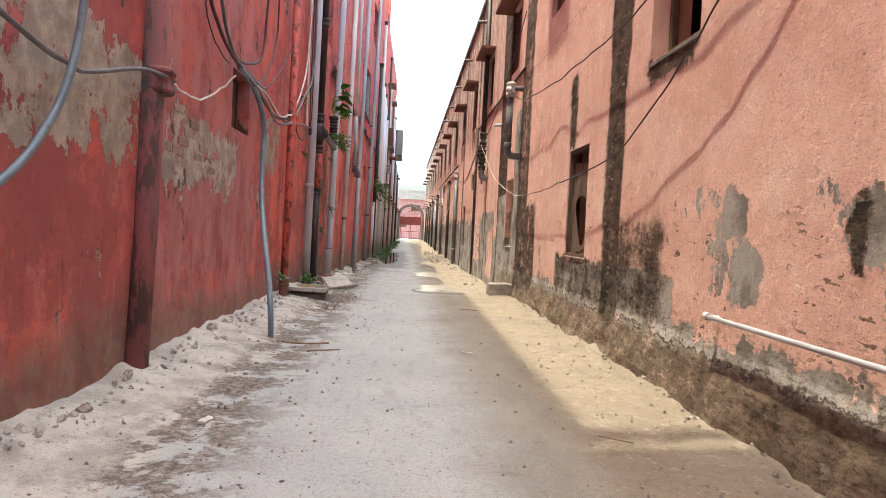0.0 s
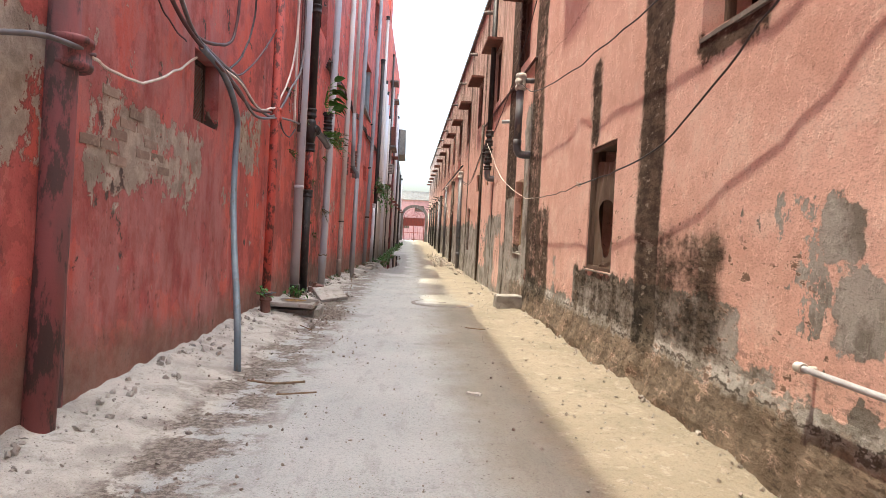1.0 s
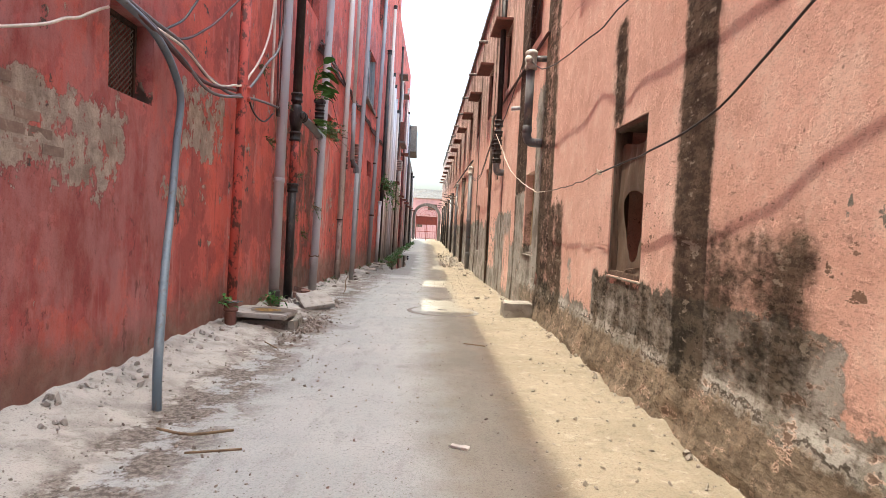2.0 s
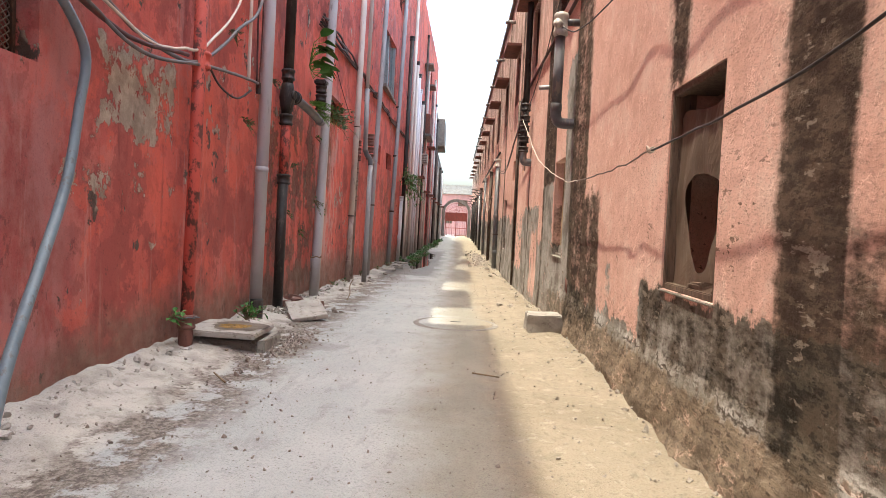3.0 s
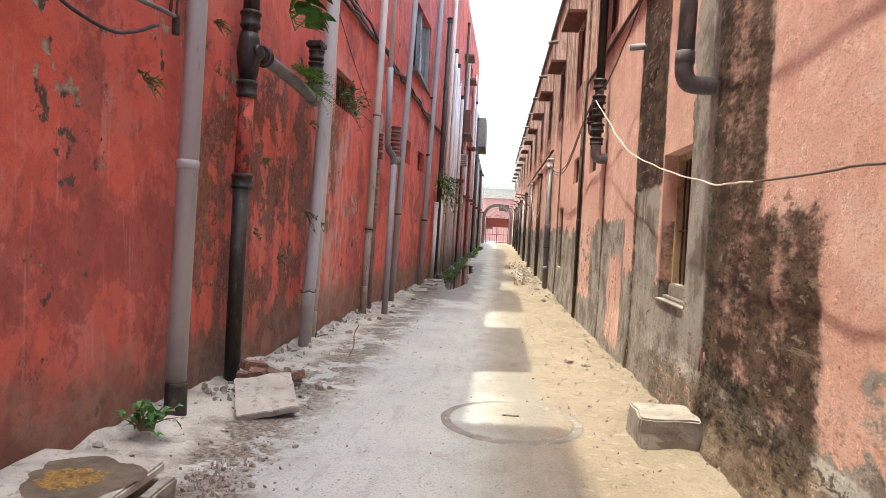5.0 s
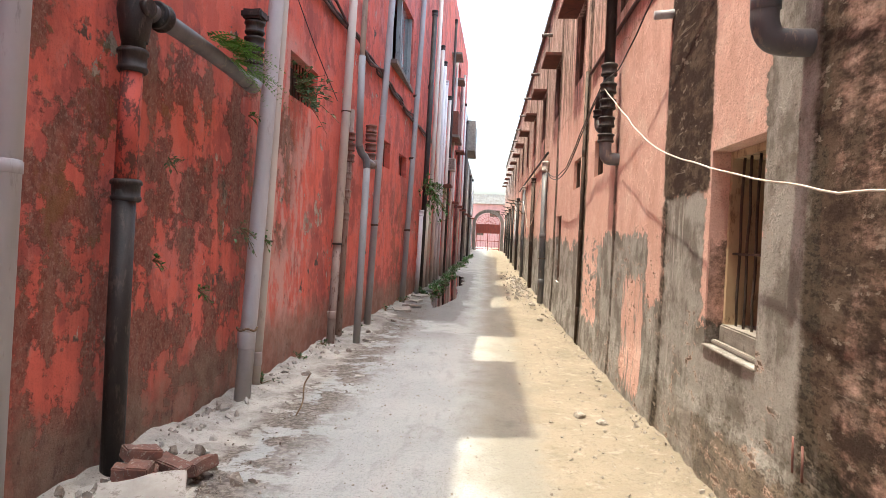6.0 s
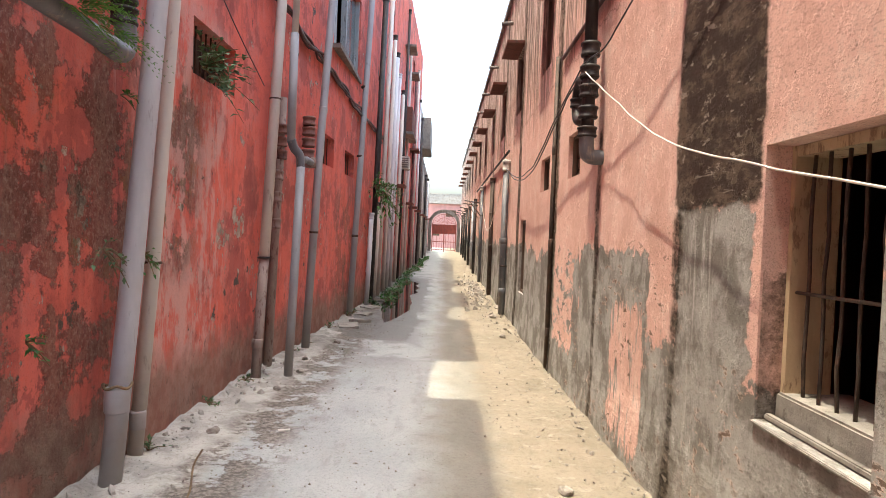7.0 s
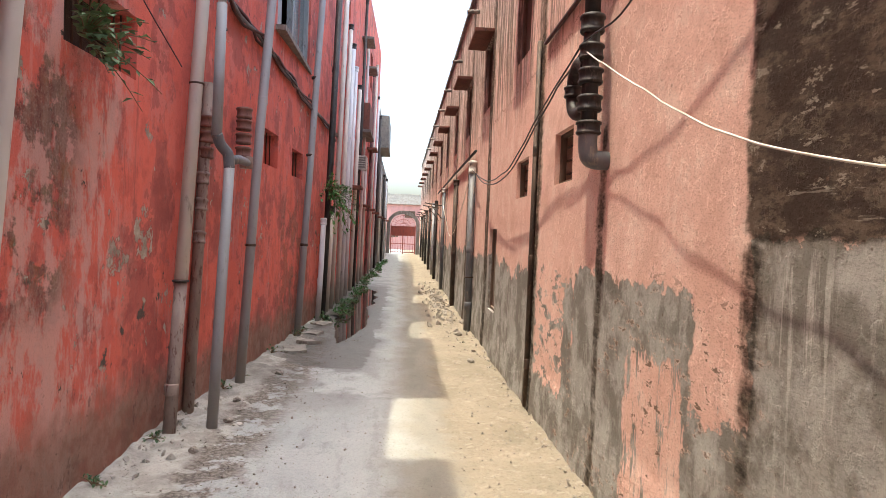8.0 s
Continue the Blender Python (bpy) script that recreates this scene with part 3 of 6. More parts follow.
# ---- builders ----
def obj(name, verts, faces, mat, parent=None, label="", smooth=False):
    me = bpy.data.meshes.new(name)
    me.from_pydata([tuple(v) for v in verts], [], faces)
    me.materials.append(mat)
    if smooth:
        me.polygons.foreach_set("use_smooth", [True] * len(me.polygons))
    me.update()
    ob = new(name, me)
    if parent:
        ob.parent = parent
    if label:
        ob["label"] = label
    return ob


def part(name, bm, mat, parent=None, label="", smooth=False):
    me = bpy.data.meshes.new(name)
    bmesh.ops.recalc_face_normals(bm, faces=bm.faces)
    bm.to_mesh(me)
    bm.free()
    me.materials.append(mat)
    if smooth:
        me.polygons.foreach_set("use_smooth", [True] * len(me.polygons))
    ob = new(name, me)
    if parent:
        ob.parent = parent
    if label:
        ob["label"] = label
    return ob


def thing(name, label, category, group="", kind="", at=(0, 0, 0)):
    return tagged(new(name), label, category, group, kind)


def box_bm(x0, x1, y0, y1, z0, z1, bevel=0.0, bm=None):
    bm = bm or bmesh.new()
    r = bmesh.ops.create_cube(bm, size=1.0, matrix=Matrix.LocRotScale(((x0 + x1) / 2, (y0 + y1) / 2, (z0 + z1) / 2), None, (abs(x1 - x0), abs(y1 - y0), abs(z1 - z0))))
    if bevel:
        es = list({e for v in r["verts"] for e in v.link_edges})
        bmesh.ops.bevel(bm, geom=es, offset=bevel, segments=2, affect="EDGES")
    return bm


def rough_up(bm, amount, scale=9.0, seed=0.0, cuts=3):
    """Subdivides and knocks a block out of true."""
    if cuts:
        bmesh.ops.subdivide_edges(bm, edges=bm.edges[:], cuts=cuts, use_grid_fill=True)
    for v in bm.verts:
        v.co += amount * noise.noise_vector(v.co * scale + Vector((seed, seed * 0.7, 3.1)))
    return bm


def spline(points, n=8):
    """Points of a smooth curve through the given ones."""
    p = [Vector(q) for q in points]
    p = [2 * p[0] - p[1]] + p + [2 * p[-1] - p[-2]]
    out = []
    for i in range(1, len(p) - 2):
        for j in range(n):
            t = j / n
            a, b, c, d = p[i - 1:i + 3]
            out.append(0.5 * ((2 * b) + (c - a) * t + (2 * a - 5 * b + 4 * c - d) * t * t + (3 * b - a - 3 * c + d) * t ** 3))
    out.append(p[-2])
    return out


def tube_data(points, radii, sides=10, caps=True):
    """A tube along the points; radii is one number or one a point."""
    pts = [Vector(q) for q in points]
    rs = radii if isinstance(radii, (list, tuple)) else [radii] * len(pts)
    verts, faces = [], []
    up = Vector((0.31, 0.17, 0.93)).normalized()
    for i, q in enumerate(pts):
        d = (pts[min(i + 1, len(pts) - 1)] - pts[max(i - 1, 0)])
        if d.length < 1e-9:
            d = Vector((0, 0, 1))
        d.normalize()
        if i == 0:
            u = d.cross(up if abs(d.dot(up)) < 0.95 else Vector((1, 0, 0))).normalized()
        else:
            u = (u - d * u.dot(d)).normalized()
        w = d.cross(u)
        for s in range(sides):
            a = 2 * math.pi * s / sides
            verts.append(q + rs[i] * (math.cos(a) * u + math.sin(a) * w))
    for i in range(len(pts) - 1):
        for s in range(sides):
            t = (s + 1) % sides
            faces.append((i * sides + s, i * sides + t, (i + 1) * sides + t, (i + 1) * sides + s))
    if caps:
        faces.append(tuple(range(sides))[::-1])
        faces.append(tuple((len(pts) - 1) * sides + s for s in range(sides)))
    return verts, faces


def tube(name, points, radii, mat, parent=None, label="", sides=12):
    v, f = tube_data(points, radii, sides)
    ob = obj(name, v, f, mat, parent, label, smooth=True)
    return ob


def lathe(name, a, b, profile, mat, parent=None, label="", sides=20):
    """A turned piece from a to b; profile: (share of the way, radius)."""
    a, b = Vector(a), Vector(b)
    pts, rs = [], []
    for s, r in profile:
        pts.append(a + (b - a) * s)
        rs.append(r)
    axis = (b - a).normalized()
    u = axis.cross(Vector((0, 0, 1)) if abs(axis.z) < 0.9 else Vector((1, 0, 0))).normalized()
    w = axis.cross(u)
    verts, faces = [], []
    for q, r in zip(pts, rs):
        for s in range(sides):
            t = 2 * math.pi * s / sides
            verts.append(q + r * (math.cos(t) * u + math.sin(t) * w))
    for i in range(len(pts) - 1):
        for s in range(sides):
            t = (s + 1) % sides
            faces.append((i * sides + s, i * sides + t, (i + 1) * sides + t, (i + 1) * sides + s))
    faces.append(tuple(range(sides))[::-1])
    faces.append(tuple((len(pts) - 1) * sides + s for s in range(sides)))
    ob = obj(name, verts, faces, mat, parent, label)
    ob.data.polygons.foreach_set("use_smooth", [len(p.vertices) == 4 for p in ob.data.polygons])
    return ob


SOCKET = [(0, 1.0), (0.02, 1.12), (0.12, 1.22), (0.22, 1.22), (0.24, 1.12), (0.72, 1.12), (0.76, 1.26), (0.9, 1.26), (0.96, 1.14), (1, 1.0)]
COLLAR = [(0, 1.0), (0.08, 1.1), (0.9, 1.1), (1, 1.0)]


def fitting(name, at, r, length, mat, parent, profile=SOCKET, axis=(0, 0, 1), label=""):
    at, axis = Vector(at), Vector(axis)
    return lathe(name, at - axis * length / 2, at + axis * length / 2, [(s, r * q) for s, q in profile], mat, parent, label)


def pipe_run(label, points, r, mat, joints=(), clamps=(), group="", joint_mat=None, profile=COLLAR, joint_len=0.12, name="drain_pipe", category="pipe", clamp_x=None):
    """An upright pipe with its joints and the straps that hold it to the wall."""
    t = thing(name, label, category, group)
    tube("barrel", points, r, mat, t, sides=20)
    p0, p1 = Vector(points[0]), Vector(points[-1])
    axis = (p1 - p0).normalized()
    for z in joints:
        s = (z - p0.z) / (p1.z - p0.z)
        fitting("joint", p0 + (p1 - p0) * s, r, joint_len, joint_mat or mat, t, profile, axis)
    for z in clamps:
        s = (z - p0.z) / (p1.z - p0.z)
        q = p0 + (p1 - p0) * s
        strap = fitting("strap", q, r * 1.04, 0.025, STEEL_DARK, t, COLLAR, axis)
        if clamp_x is not None:
            part("strap_arm", box_bm(min(q.x, clamp_x), max(q.x, clamp_x), q.y - 0.012, q.y + 0.012, q.z - 0.012, q.z + 0.012), STEEL_DARK, strap)
    return t


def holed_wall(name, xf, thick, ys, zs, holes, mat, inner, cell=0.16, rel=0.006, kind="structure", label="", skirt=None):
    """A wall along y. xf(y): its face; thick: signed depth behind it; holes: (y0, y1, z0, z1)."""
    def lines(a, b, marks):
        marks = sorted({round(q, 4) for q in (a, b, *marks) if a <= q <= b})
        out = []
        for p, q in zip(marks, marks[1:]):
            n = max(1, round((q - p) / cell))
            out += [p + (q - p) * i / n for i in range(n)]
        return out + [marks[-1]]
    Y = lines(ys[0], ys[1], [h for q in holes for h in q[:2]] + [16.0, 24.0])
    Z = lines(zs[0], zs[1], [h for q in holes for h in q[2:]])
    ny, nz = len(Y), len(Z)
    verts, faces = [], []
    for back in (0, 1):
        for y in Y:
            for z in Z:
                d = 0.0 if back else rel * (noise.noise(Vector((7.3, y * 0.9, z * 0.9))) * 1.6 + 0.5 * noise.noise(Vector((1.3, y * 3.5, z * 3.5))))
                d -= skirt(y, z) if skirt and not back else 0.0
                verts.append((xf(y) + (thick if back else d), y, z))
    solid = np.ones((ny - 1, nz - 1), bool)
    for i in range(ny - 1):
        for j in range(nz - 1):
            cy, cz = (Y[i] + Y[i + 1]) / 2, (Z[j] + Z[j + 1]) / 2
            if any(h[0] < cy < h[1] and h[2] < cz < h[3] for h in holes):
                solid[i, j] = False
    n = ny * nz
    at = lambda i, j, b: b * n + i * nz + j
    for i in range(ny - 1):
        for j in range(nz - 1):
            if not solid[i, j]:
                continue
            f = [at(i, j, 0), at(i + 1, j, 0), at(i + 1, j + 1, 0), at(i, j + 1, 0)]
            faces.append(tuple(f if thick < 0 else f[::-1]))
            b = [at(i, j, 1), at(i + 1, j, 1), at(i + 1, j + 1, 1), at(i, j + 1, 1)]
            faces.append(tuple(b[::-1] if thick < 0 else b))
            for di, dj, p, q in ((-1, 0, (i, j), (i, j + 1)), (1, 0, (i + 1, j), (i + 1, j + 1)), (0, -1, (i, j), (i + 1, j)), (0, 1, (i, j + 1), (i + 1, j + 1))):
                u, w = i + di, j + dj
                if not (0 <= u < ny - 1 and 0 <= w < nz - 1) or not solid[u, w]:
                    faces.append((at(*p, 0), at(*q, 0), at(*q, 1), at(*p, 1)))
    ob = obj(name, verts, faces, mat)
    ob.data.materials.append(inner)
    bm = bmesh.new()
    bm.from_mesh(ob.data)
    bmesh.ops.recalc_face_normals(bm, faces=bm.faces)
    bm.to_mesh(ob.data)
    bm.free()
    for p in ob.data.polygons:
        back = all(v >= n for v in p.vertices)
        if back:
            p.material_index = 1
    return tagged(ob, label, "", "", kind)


def leaf_quad(verts, faces, base, way, size, width=0.5, droop=0.25, fold=0.15):
    """One pointed leaf of four triangles, folded along its midrib."""
    way = Vector(way).normalized()
    side = way.cross(Vector((0, 0, 1)))
    if side.length < 1e-3:
        side = Vector((1, 0, 0))
    side.normalize()
    nrm = side.cross(way).normalized()
    base = Vector(base)
    i = len(verts)
    mid = base + way * size * 0.5 - nrm * size * fold * 0.4
    tip = base + way * size - Vector((0, 0, size * droop))
    verts += [base, mid + side * size * width * 0.5 + nrm * size * fold * 0.5, tip, mid - side * size * width * 0.5 + nrm * size * fold * 0.5, mid]
    faces += [(i, i + 1, i + 4), (i + 1, i + 2, i + 4), (i + 2, i + 3, i + 4), (i + 3, i, i + 4)]


def plant(name, label, root, twigs, leaves, size, mat, seed, out=(1, 0, 0.2), reach=0.4, width=0.5, spread=1.0, droop=0.25, category="plant", group=""):
    """A plant of thin arching stems with leaves set along them."""
    rng = random.Random(seed)
    t = thing(name, label, category, group)
    root = Vector(root)
    sv, sf, lv, lf = [], [], [], []
    for _ in range(twigs):
        d = (Vector(out).normalized() + spread * Vector((rng.uniform(-1, 1), rng.uniform(-1, 1), rng.uniform(-0.8, 1)))).normalized()
        if d.dot(Vector(out)) < 0 and abs(out[0]) > 0.3:
            d.x = abs(d.x) * (1 if out[0] > 0 else -1)
        n = 5
        length = reach * rng.uniform(0.5, 1.1)
        pts = [root + d * length * s / n - Vector((0, 0, droop * length * (s / n) ** 2)) for s in range(n + 1)]
        v, f = tube_data(pts, [0.006 * (1 - 0.12 * s) for s in range(n + 1)], 5)
        o = len(sv)
        sv += v
        sf += [tuple(q + o for q in g) for g in f]
        for _ in range(leaves):
            s = rng.uniform(0.25, 1.0) * n
            a = int(min(s, n - 0.001))
            p = pts[a].lerp(pts[a + 1], s - a)
            w = (d + 1.2 * Vector((rng.uniform(-1, 1), rng.uniform(-1, 1), rng.uniform(-0.7, 0.7)))).normalized()
            leaf_quad(lv, lf, p, w, size * rng.uniform(0.6, 1.2), width, rng.uniform(0.0, 0.5))
    obj("stem", sv, sf, STRAW, t)
    obj("foliage", lv, lf, mat, t)
    return t


# ---- ground ----
def LX(y):
    """The face of the red wall, which leans into the alley further on."""
    return float(np.interp(y, [16, 24, 60], [-1.72, -1.36, -0.62]))


def RX(y):
    return 1.87


def puddle_edge(x, y):
    cx = -0.62 + 0.07 * math.sin(y * 0.9) - (y - 22) * 0.010
    half = 0.40 * max(0.0, 1 - ((y - 26.6) / 5.4) ** 4) * (0.85 + 0.6 * noise.noise(Vector((3, y * 0.9, 1)))) if abs(y - 26.6) < 5.4 else 0.0
    return half - abs(x - cx)


def lane_fall(y):
    """The lane dips towards the wet stretch and rises again to the gate."""
    return float(np.interp(y, [10.6, 12, 15, 18.5, 30, 42, 58], [0, -0.03, -0.11, -0.16, -0.16, -0.09, 0]))


def ground_height(x, y):
    lx = LX(y)
    s = x - lx
    h = lane_fall(y) + 0.012 * noise.noise(Vector((x * 0.8, y * 0.5, 0)))
    bank = max(0.0, 1 - s / (0.62 + 0.18 * noise.noise(Vector((2, y * 1.1, 5)))))
    h += bank ** 1.2 * (float(np.interp(y, [8.5, 12], [0.12, 0.045])) + 0.05 * noise.noise(Vector((x * 2, y * 1.5, 2))))
    right = max(0.0, 1 - (1.9 - x) / 0.85)
    h += right * (0.012 + 0.045 * noise.noise(Vector((x * 1.8, y * 1.3, 9))))
    loose = min(1.0, max(bank * 2, right * 1.6))
    h += loose * (0.036 * noise.noise(Vector((x * 6, y * 5, 4))) + 0.014 * noise.noise(Vector((x * 15, y * 15, 4))))
    h += 0.0035 * noise.noise(Vector((x * 9, y * 9, 8)))
    d = puddle_edge(x, y)
    if d > -0.1:
        h -= 0.022 * min(1.0, (d + 0.1) / 0.2)
    return h


def make_ground_sheet():
    xs = [-900, -300, -80, -20, -8, -4] + [-2.3 + 0.045 * i for i in range(102)] + [3, 4, 8, 20, 80, 300, 900]
    ys = [-900, -300, -80, -30, -14, -8, -4] + [-2 + 0.06 * i for i in range(410)] + [22.7 + 0.2 * i for i in range(200)] + [64, 70, 90, 150, 400, 1500]
    verts = [(x, y, ground_height(x, y) if -2.4 < x < 2.4 and -5 < y < 63 else (-0.02 if -5 < y < 63 else 0.0)) for y in ys for x in xs]
    n = len(xs)
    faces = [(j * n + i, j * n + i + 1, (j + 1) * n + i + 1, (j + 1) * n + i) for j in range(len(ys) - 1) for i in range(n - 1)]
    return tagged(obj("ground", verts, faces, GROUND, smooth=True), "dusty grey concrete lane with sandy edges", "ground", kind="structure")


make_ground_sheet()


def make_puddle():
    ys = [21.1 + 0.12 * i for i in range(92)]
    verts, faces = [], []
    for y in ys:
        cx = -0.62 + 0.07 * math.sin(y * 0.9) - (y - 22) * 0.010
        w = max(0.02, puddle_edge(cx, y) + 0.17)
        verts += [(cx - w, y, -0.168), (cx + w, y, -0.168)]
    for i in range(len(ys) - 1):
        faces.append((2 * i, 2 * i + 1, 2 * i + 3, 2 * i + 2))
    return tagged(obj("puddle_water", verts, faces, WATER), "dark shallow puddle along the weedy edge", "puddle", kind="structure")


make_puddle()

# ---- the salmon building ----
WIN_A = (6.46, 7.27, 0.82, 2.04)
WIN_D = (11.08, 11.87, 0.81, 2.04)
WIN_B = (4.02, 4.88, 2.46, 3.75)
DOOR = (20.08, 20.78, 0.55, 1.86)
VENTS = [(15.83, 16.47, 2.27, 2.76), (17.78, 18.55, 2.24, 2.71)]
UPPER = [(7.72 + 3.42 * i, 8.62 + 3.42 * i, 4.02, 5.22) for i in range(-3, 16)]
FAR_WINS = [(28.2, 28.75, 1.15, 2.45), (33.9, 34.5, 0.65, 1.62), (39.3, 39.9, 0.6, 1.6), (45.2, 45.8, 0.7, 1.7), (51.2, 51.8, 0.7, 1.7)]
R_HOLES = [WIN_A, WIN_D, WIN_B, DOOR, *VENTS, *UPPER, *FAR_WINS]
def foot_skirt(y, z):
    """The rough mortar skirt that thickens the wall's foot."""
    if z > 0.42:
        return 0.0
    return max(0.0, 0.40 - z) * (0.20 + 0.10 * noise.noise(Vector((3, y * 2.2, z * 5)))) * (1.0 if y < 10 else max(0.25, 1 - (y - 10) / 3))


holed_wall("wall_east", RX, 0.32, (-12, 62), (-0.3, 7.0), R_HOLES, SALMON, ROOM_SHADE, cell=0.13, skirt=foot_skirt, label="sunlit salmon wall with mould strips")
# inner walls and floors behind the openings, coloured dark to stand for shade
tagged(part("rooms_back_wall", box_bm(5.2, 5.45, -12, 62, -0.3, 7.0), ROOM_SHADE), "inner wall coloured dark red-brown for an unlit room", kind="structure")
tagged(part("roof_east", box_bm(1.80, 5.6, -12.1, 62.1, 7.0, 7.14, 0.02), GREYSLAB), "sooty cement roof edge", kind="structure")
tagged(part("room_floor", box_bm(2.19, 5.2, -12, 62, 3.2, 3.35), ROOM_SHADE), "upper floor slab", kind="structure")
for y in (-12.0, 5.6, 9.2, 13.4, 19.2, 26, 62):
    tagged(part("room_partition", box_bm(2.19, 5.2, y - 0.06, y + 0.06, -0.3, 7.0), ROOM_SHADE), "inner wall coloured dark for an unlit room", kind="structure")


def framed_opening(name, hole, label, depth=0.10, width=0.05, mat=FRAME_TAN):
    """An opening's wooden frame, set back in the reveal."""
    y0, y1, z0, z1 = hole
    t = thing(name, label, "window", kind="structure")
    x0 = 1.87 + depth
    for nm, b in (("jamb", (y0, y0 + width, z0, z1)), ("jamb", (y1 - width, y1, z0, z1)), ("head", (y0 + width, y1 - width, z1 - width, z1)), ("bottom_rail", (y0 + width, y1 - width, z0, z0 + width))):
        part(nm, box_bm(x0, x0 + 0.06, *b, bevel=0.006), mat, t)
    return t


def torn_sheet(hole, x, t):
    """A dusty sheet that fills the window but for a drooping torn hole."""
    y0, y1, z0, z1 = hole[0] + 0.02, hole[1] - 0.02, hole[2] + 0.03, hole[3] - 0.04
    top = z1 - 0.12
    cy, cz = y0 + (y1 - y0) * 0.46, z0 + (z1 - z0) * 0.36
    rings, spokes = 7, 72
    verts, faces = [], []
    for i in range(spokes):
        a = 2 * math.pi * i / spokes
        c, q = math.cos(a), math.sin(a)
        hy = (0.24 + 0.07 * q) * c * (1 + 0.08 * math.sin(3 * a))
        hz = (0.26 if q > 0 else 0.34) * q * (1 + 0.10 * math.sin(2 * a + 1))
        k = min(((y1 if c > 0 else y0) - cy) / c if abs(c) > 1e-6 else 9e9, ((top if q > 0 else z0) - cz) / q if abs(q) > 1e-6 else 9e9)
        for j in range(rings + 1):
            s = j / rings
            y, z = cy + hy + (c * k - hy) * s, cz + hz + (q * k - hz) * s
            if j == rings and q > 0 and z > top - 0.01:
                z += 0.02 * math.sin(9 * y)
            sag = 0.006 * math.sin(9 * z + 5 * y) + 0.014 * noise.noise(Vector((y * 9, z * 4, 2)))
            verts.append((x + sag, y, z))
    n = rings + 1
    for i in range(spokes):
        for j in range(rings):
            u = (i + 1) % spokes
            faces.append((i * n + j, u * n + j, u * n + j + 1, i * n + j + 1))
    ob = obj("torn_sheet", verts, faces, SHEET, t, "dusty brown torn sheet", smooth=False)
    sol = ob.modifiers.new("thickness", "SOLIDIFY")
    sol.thickness = 0.0015
    return ob


win_a = framed_opening("window_1", WIN_A, "open window frame hung with a torn brown sheet", 0.012, 0.04, WOOD_DARK)
part("lining", box_bm(1.945, 2.02, WIN_A[1] - 0.02, WIN_A[1] - 0.003, WIN_A[2] + 0.02, WIN_A[3] - 0.02), WOOD_DARK, win_a)
part("lining", box_bm(1.945, 2.15, WIN_A[0] + 0.003, WIN_A[0] + 0.02, WIN_A[2] + 0.02, WIN_A[3] - 0.02), WOOD_DARK, win_a)
part("lining", box_bm(1.945, 2.15, WIN_A[0] + 0.003, WIN_A[1] - 0.003, WIN_A[3] - 0.02, WIN_A[3] - 0.003), WOOD_DARK, win_a)
torn_sheet(WIN_A, 1.935, win_a)
part("window_sill", box_bm(1.860, 1.93, WIN_A[0] - 0.01, WIN_A[1] + 0.01, WIN_A[2] - 0.018, WIN_A[2] - 0.003, 0.005), CONCRETE, win_a)
for z in (0.84, 0.86):
    part("rag_fold", rough_up(box_bm(1.895, 1.93, WIN_A[0] + 0.08, WIN_A[0] + 0.46, z, z + 0.05, 0.01), 0.025, 14, z), SHEET, win_a)

win_d = thing("window_2", "recessed barred window with a chipped cream reveal", "window", kind="structure")
y0, y1, z0, z1 = WIN_D
part("lining", box_bm(1.985, 2.19, y1 - 0.035, y1 - 0.003, z0 + 0.1, z1 - 0.003), CREAM, win_d, "peeling cream plaster lining")
part("lining", box_bm(1.985, 2.19, y0 + 0.003, y0 + 0.035, z0 + 0.1, z1 - 0.003), CREAM, win_d)
part("lintel_lining", box_bm(1.99, 2.19, y0 + 0.035, y1 - 0.035, z1 - 0.05, z1 - 0.003), CREAM, win_d)
part("inner_sill", rough_up(box_bm(1.965, 2.30, y0 + 0.003, y1 - 0.003, z0 + 0.003, z0 + 0.13, 0.01), 0.004, 12), CONCRETE, win_d)
part("window_sill", rough_up(box_bm(1.858, 1.915, y0 - 0.005, y1 + 0.005, z0 - 0.016, z0 - 0.002, 0.004), 0.002, 14), CONCRETE, win_d)
part("window_sill", box_bm(1.915, 1.950, y0 + 0.004, y1 - 0.004, z0 + 0.003, z0 + 0.03, 0.006), CONCRETE, win_d)
for i in range(6):
    yy = y0 + 0.10 + i * (y1 - y0 - 0.2) / 5
    tube("bar", [(2.03 + 0.004 * math.sin(i * 3 + 2 * s), yy + 0.004 * math.cos(i + 3 * s), z0 + 0.12 + (z1 - z0 - 0.16) * s / 6) for s in range(7)], 0.0085, STEEL_DARK, win_d, sides=8)
tube("cross_bar", [(2.018, y0 + 0.03, 1.40), (2.018, y1 - 0.03, 1.39)], 0.008, STEEL_DARK, win_d, sides=8)

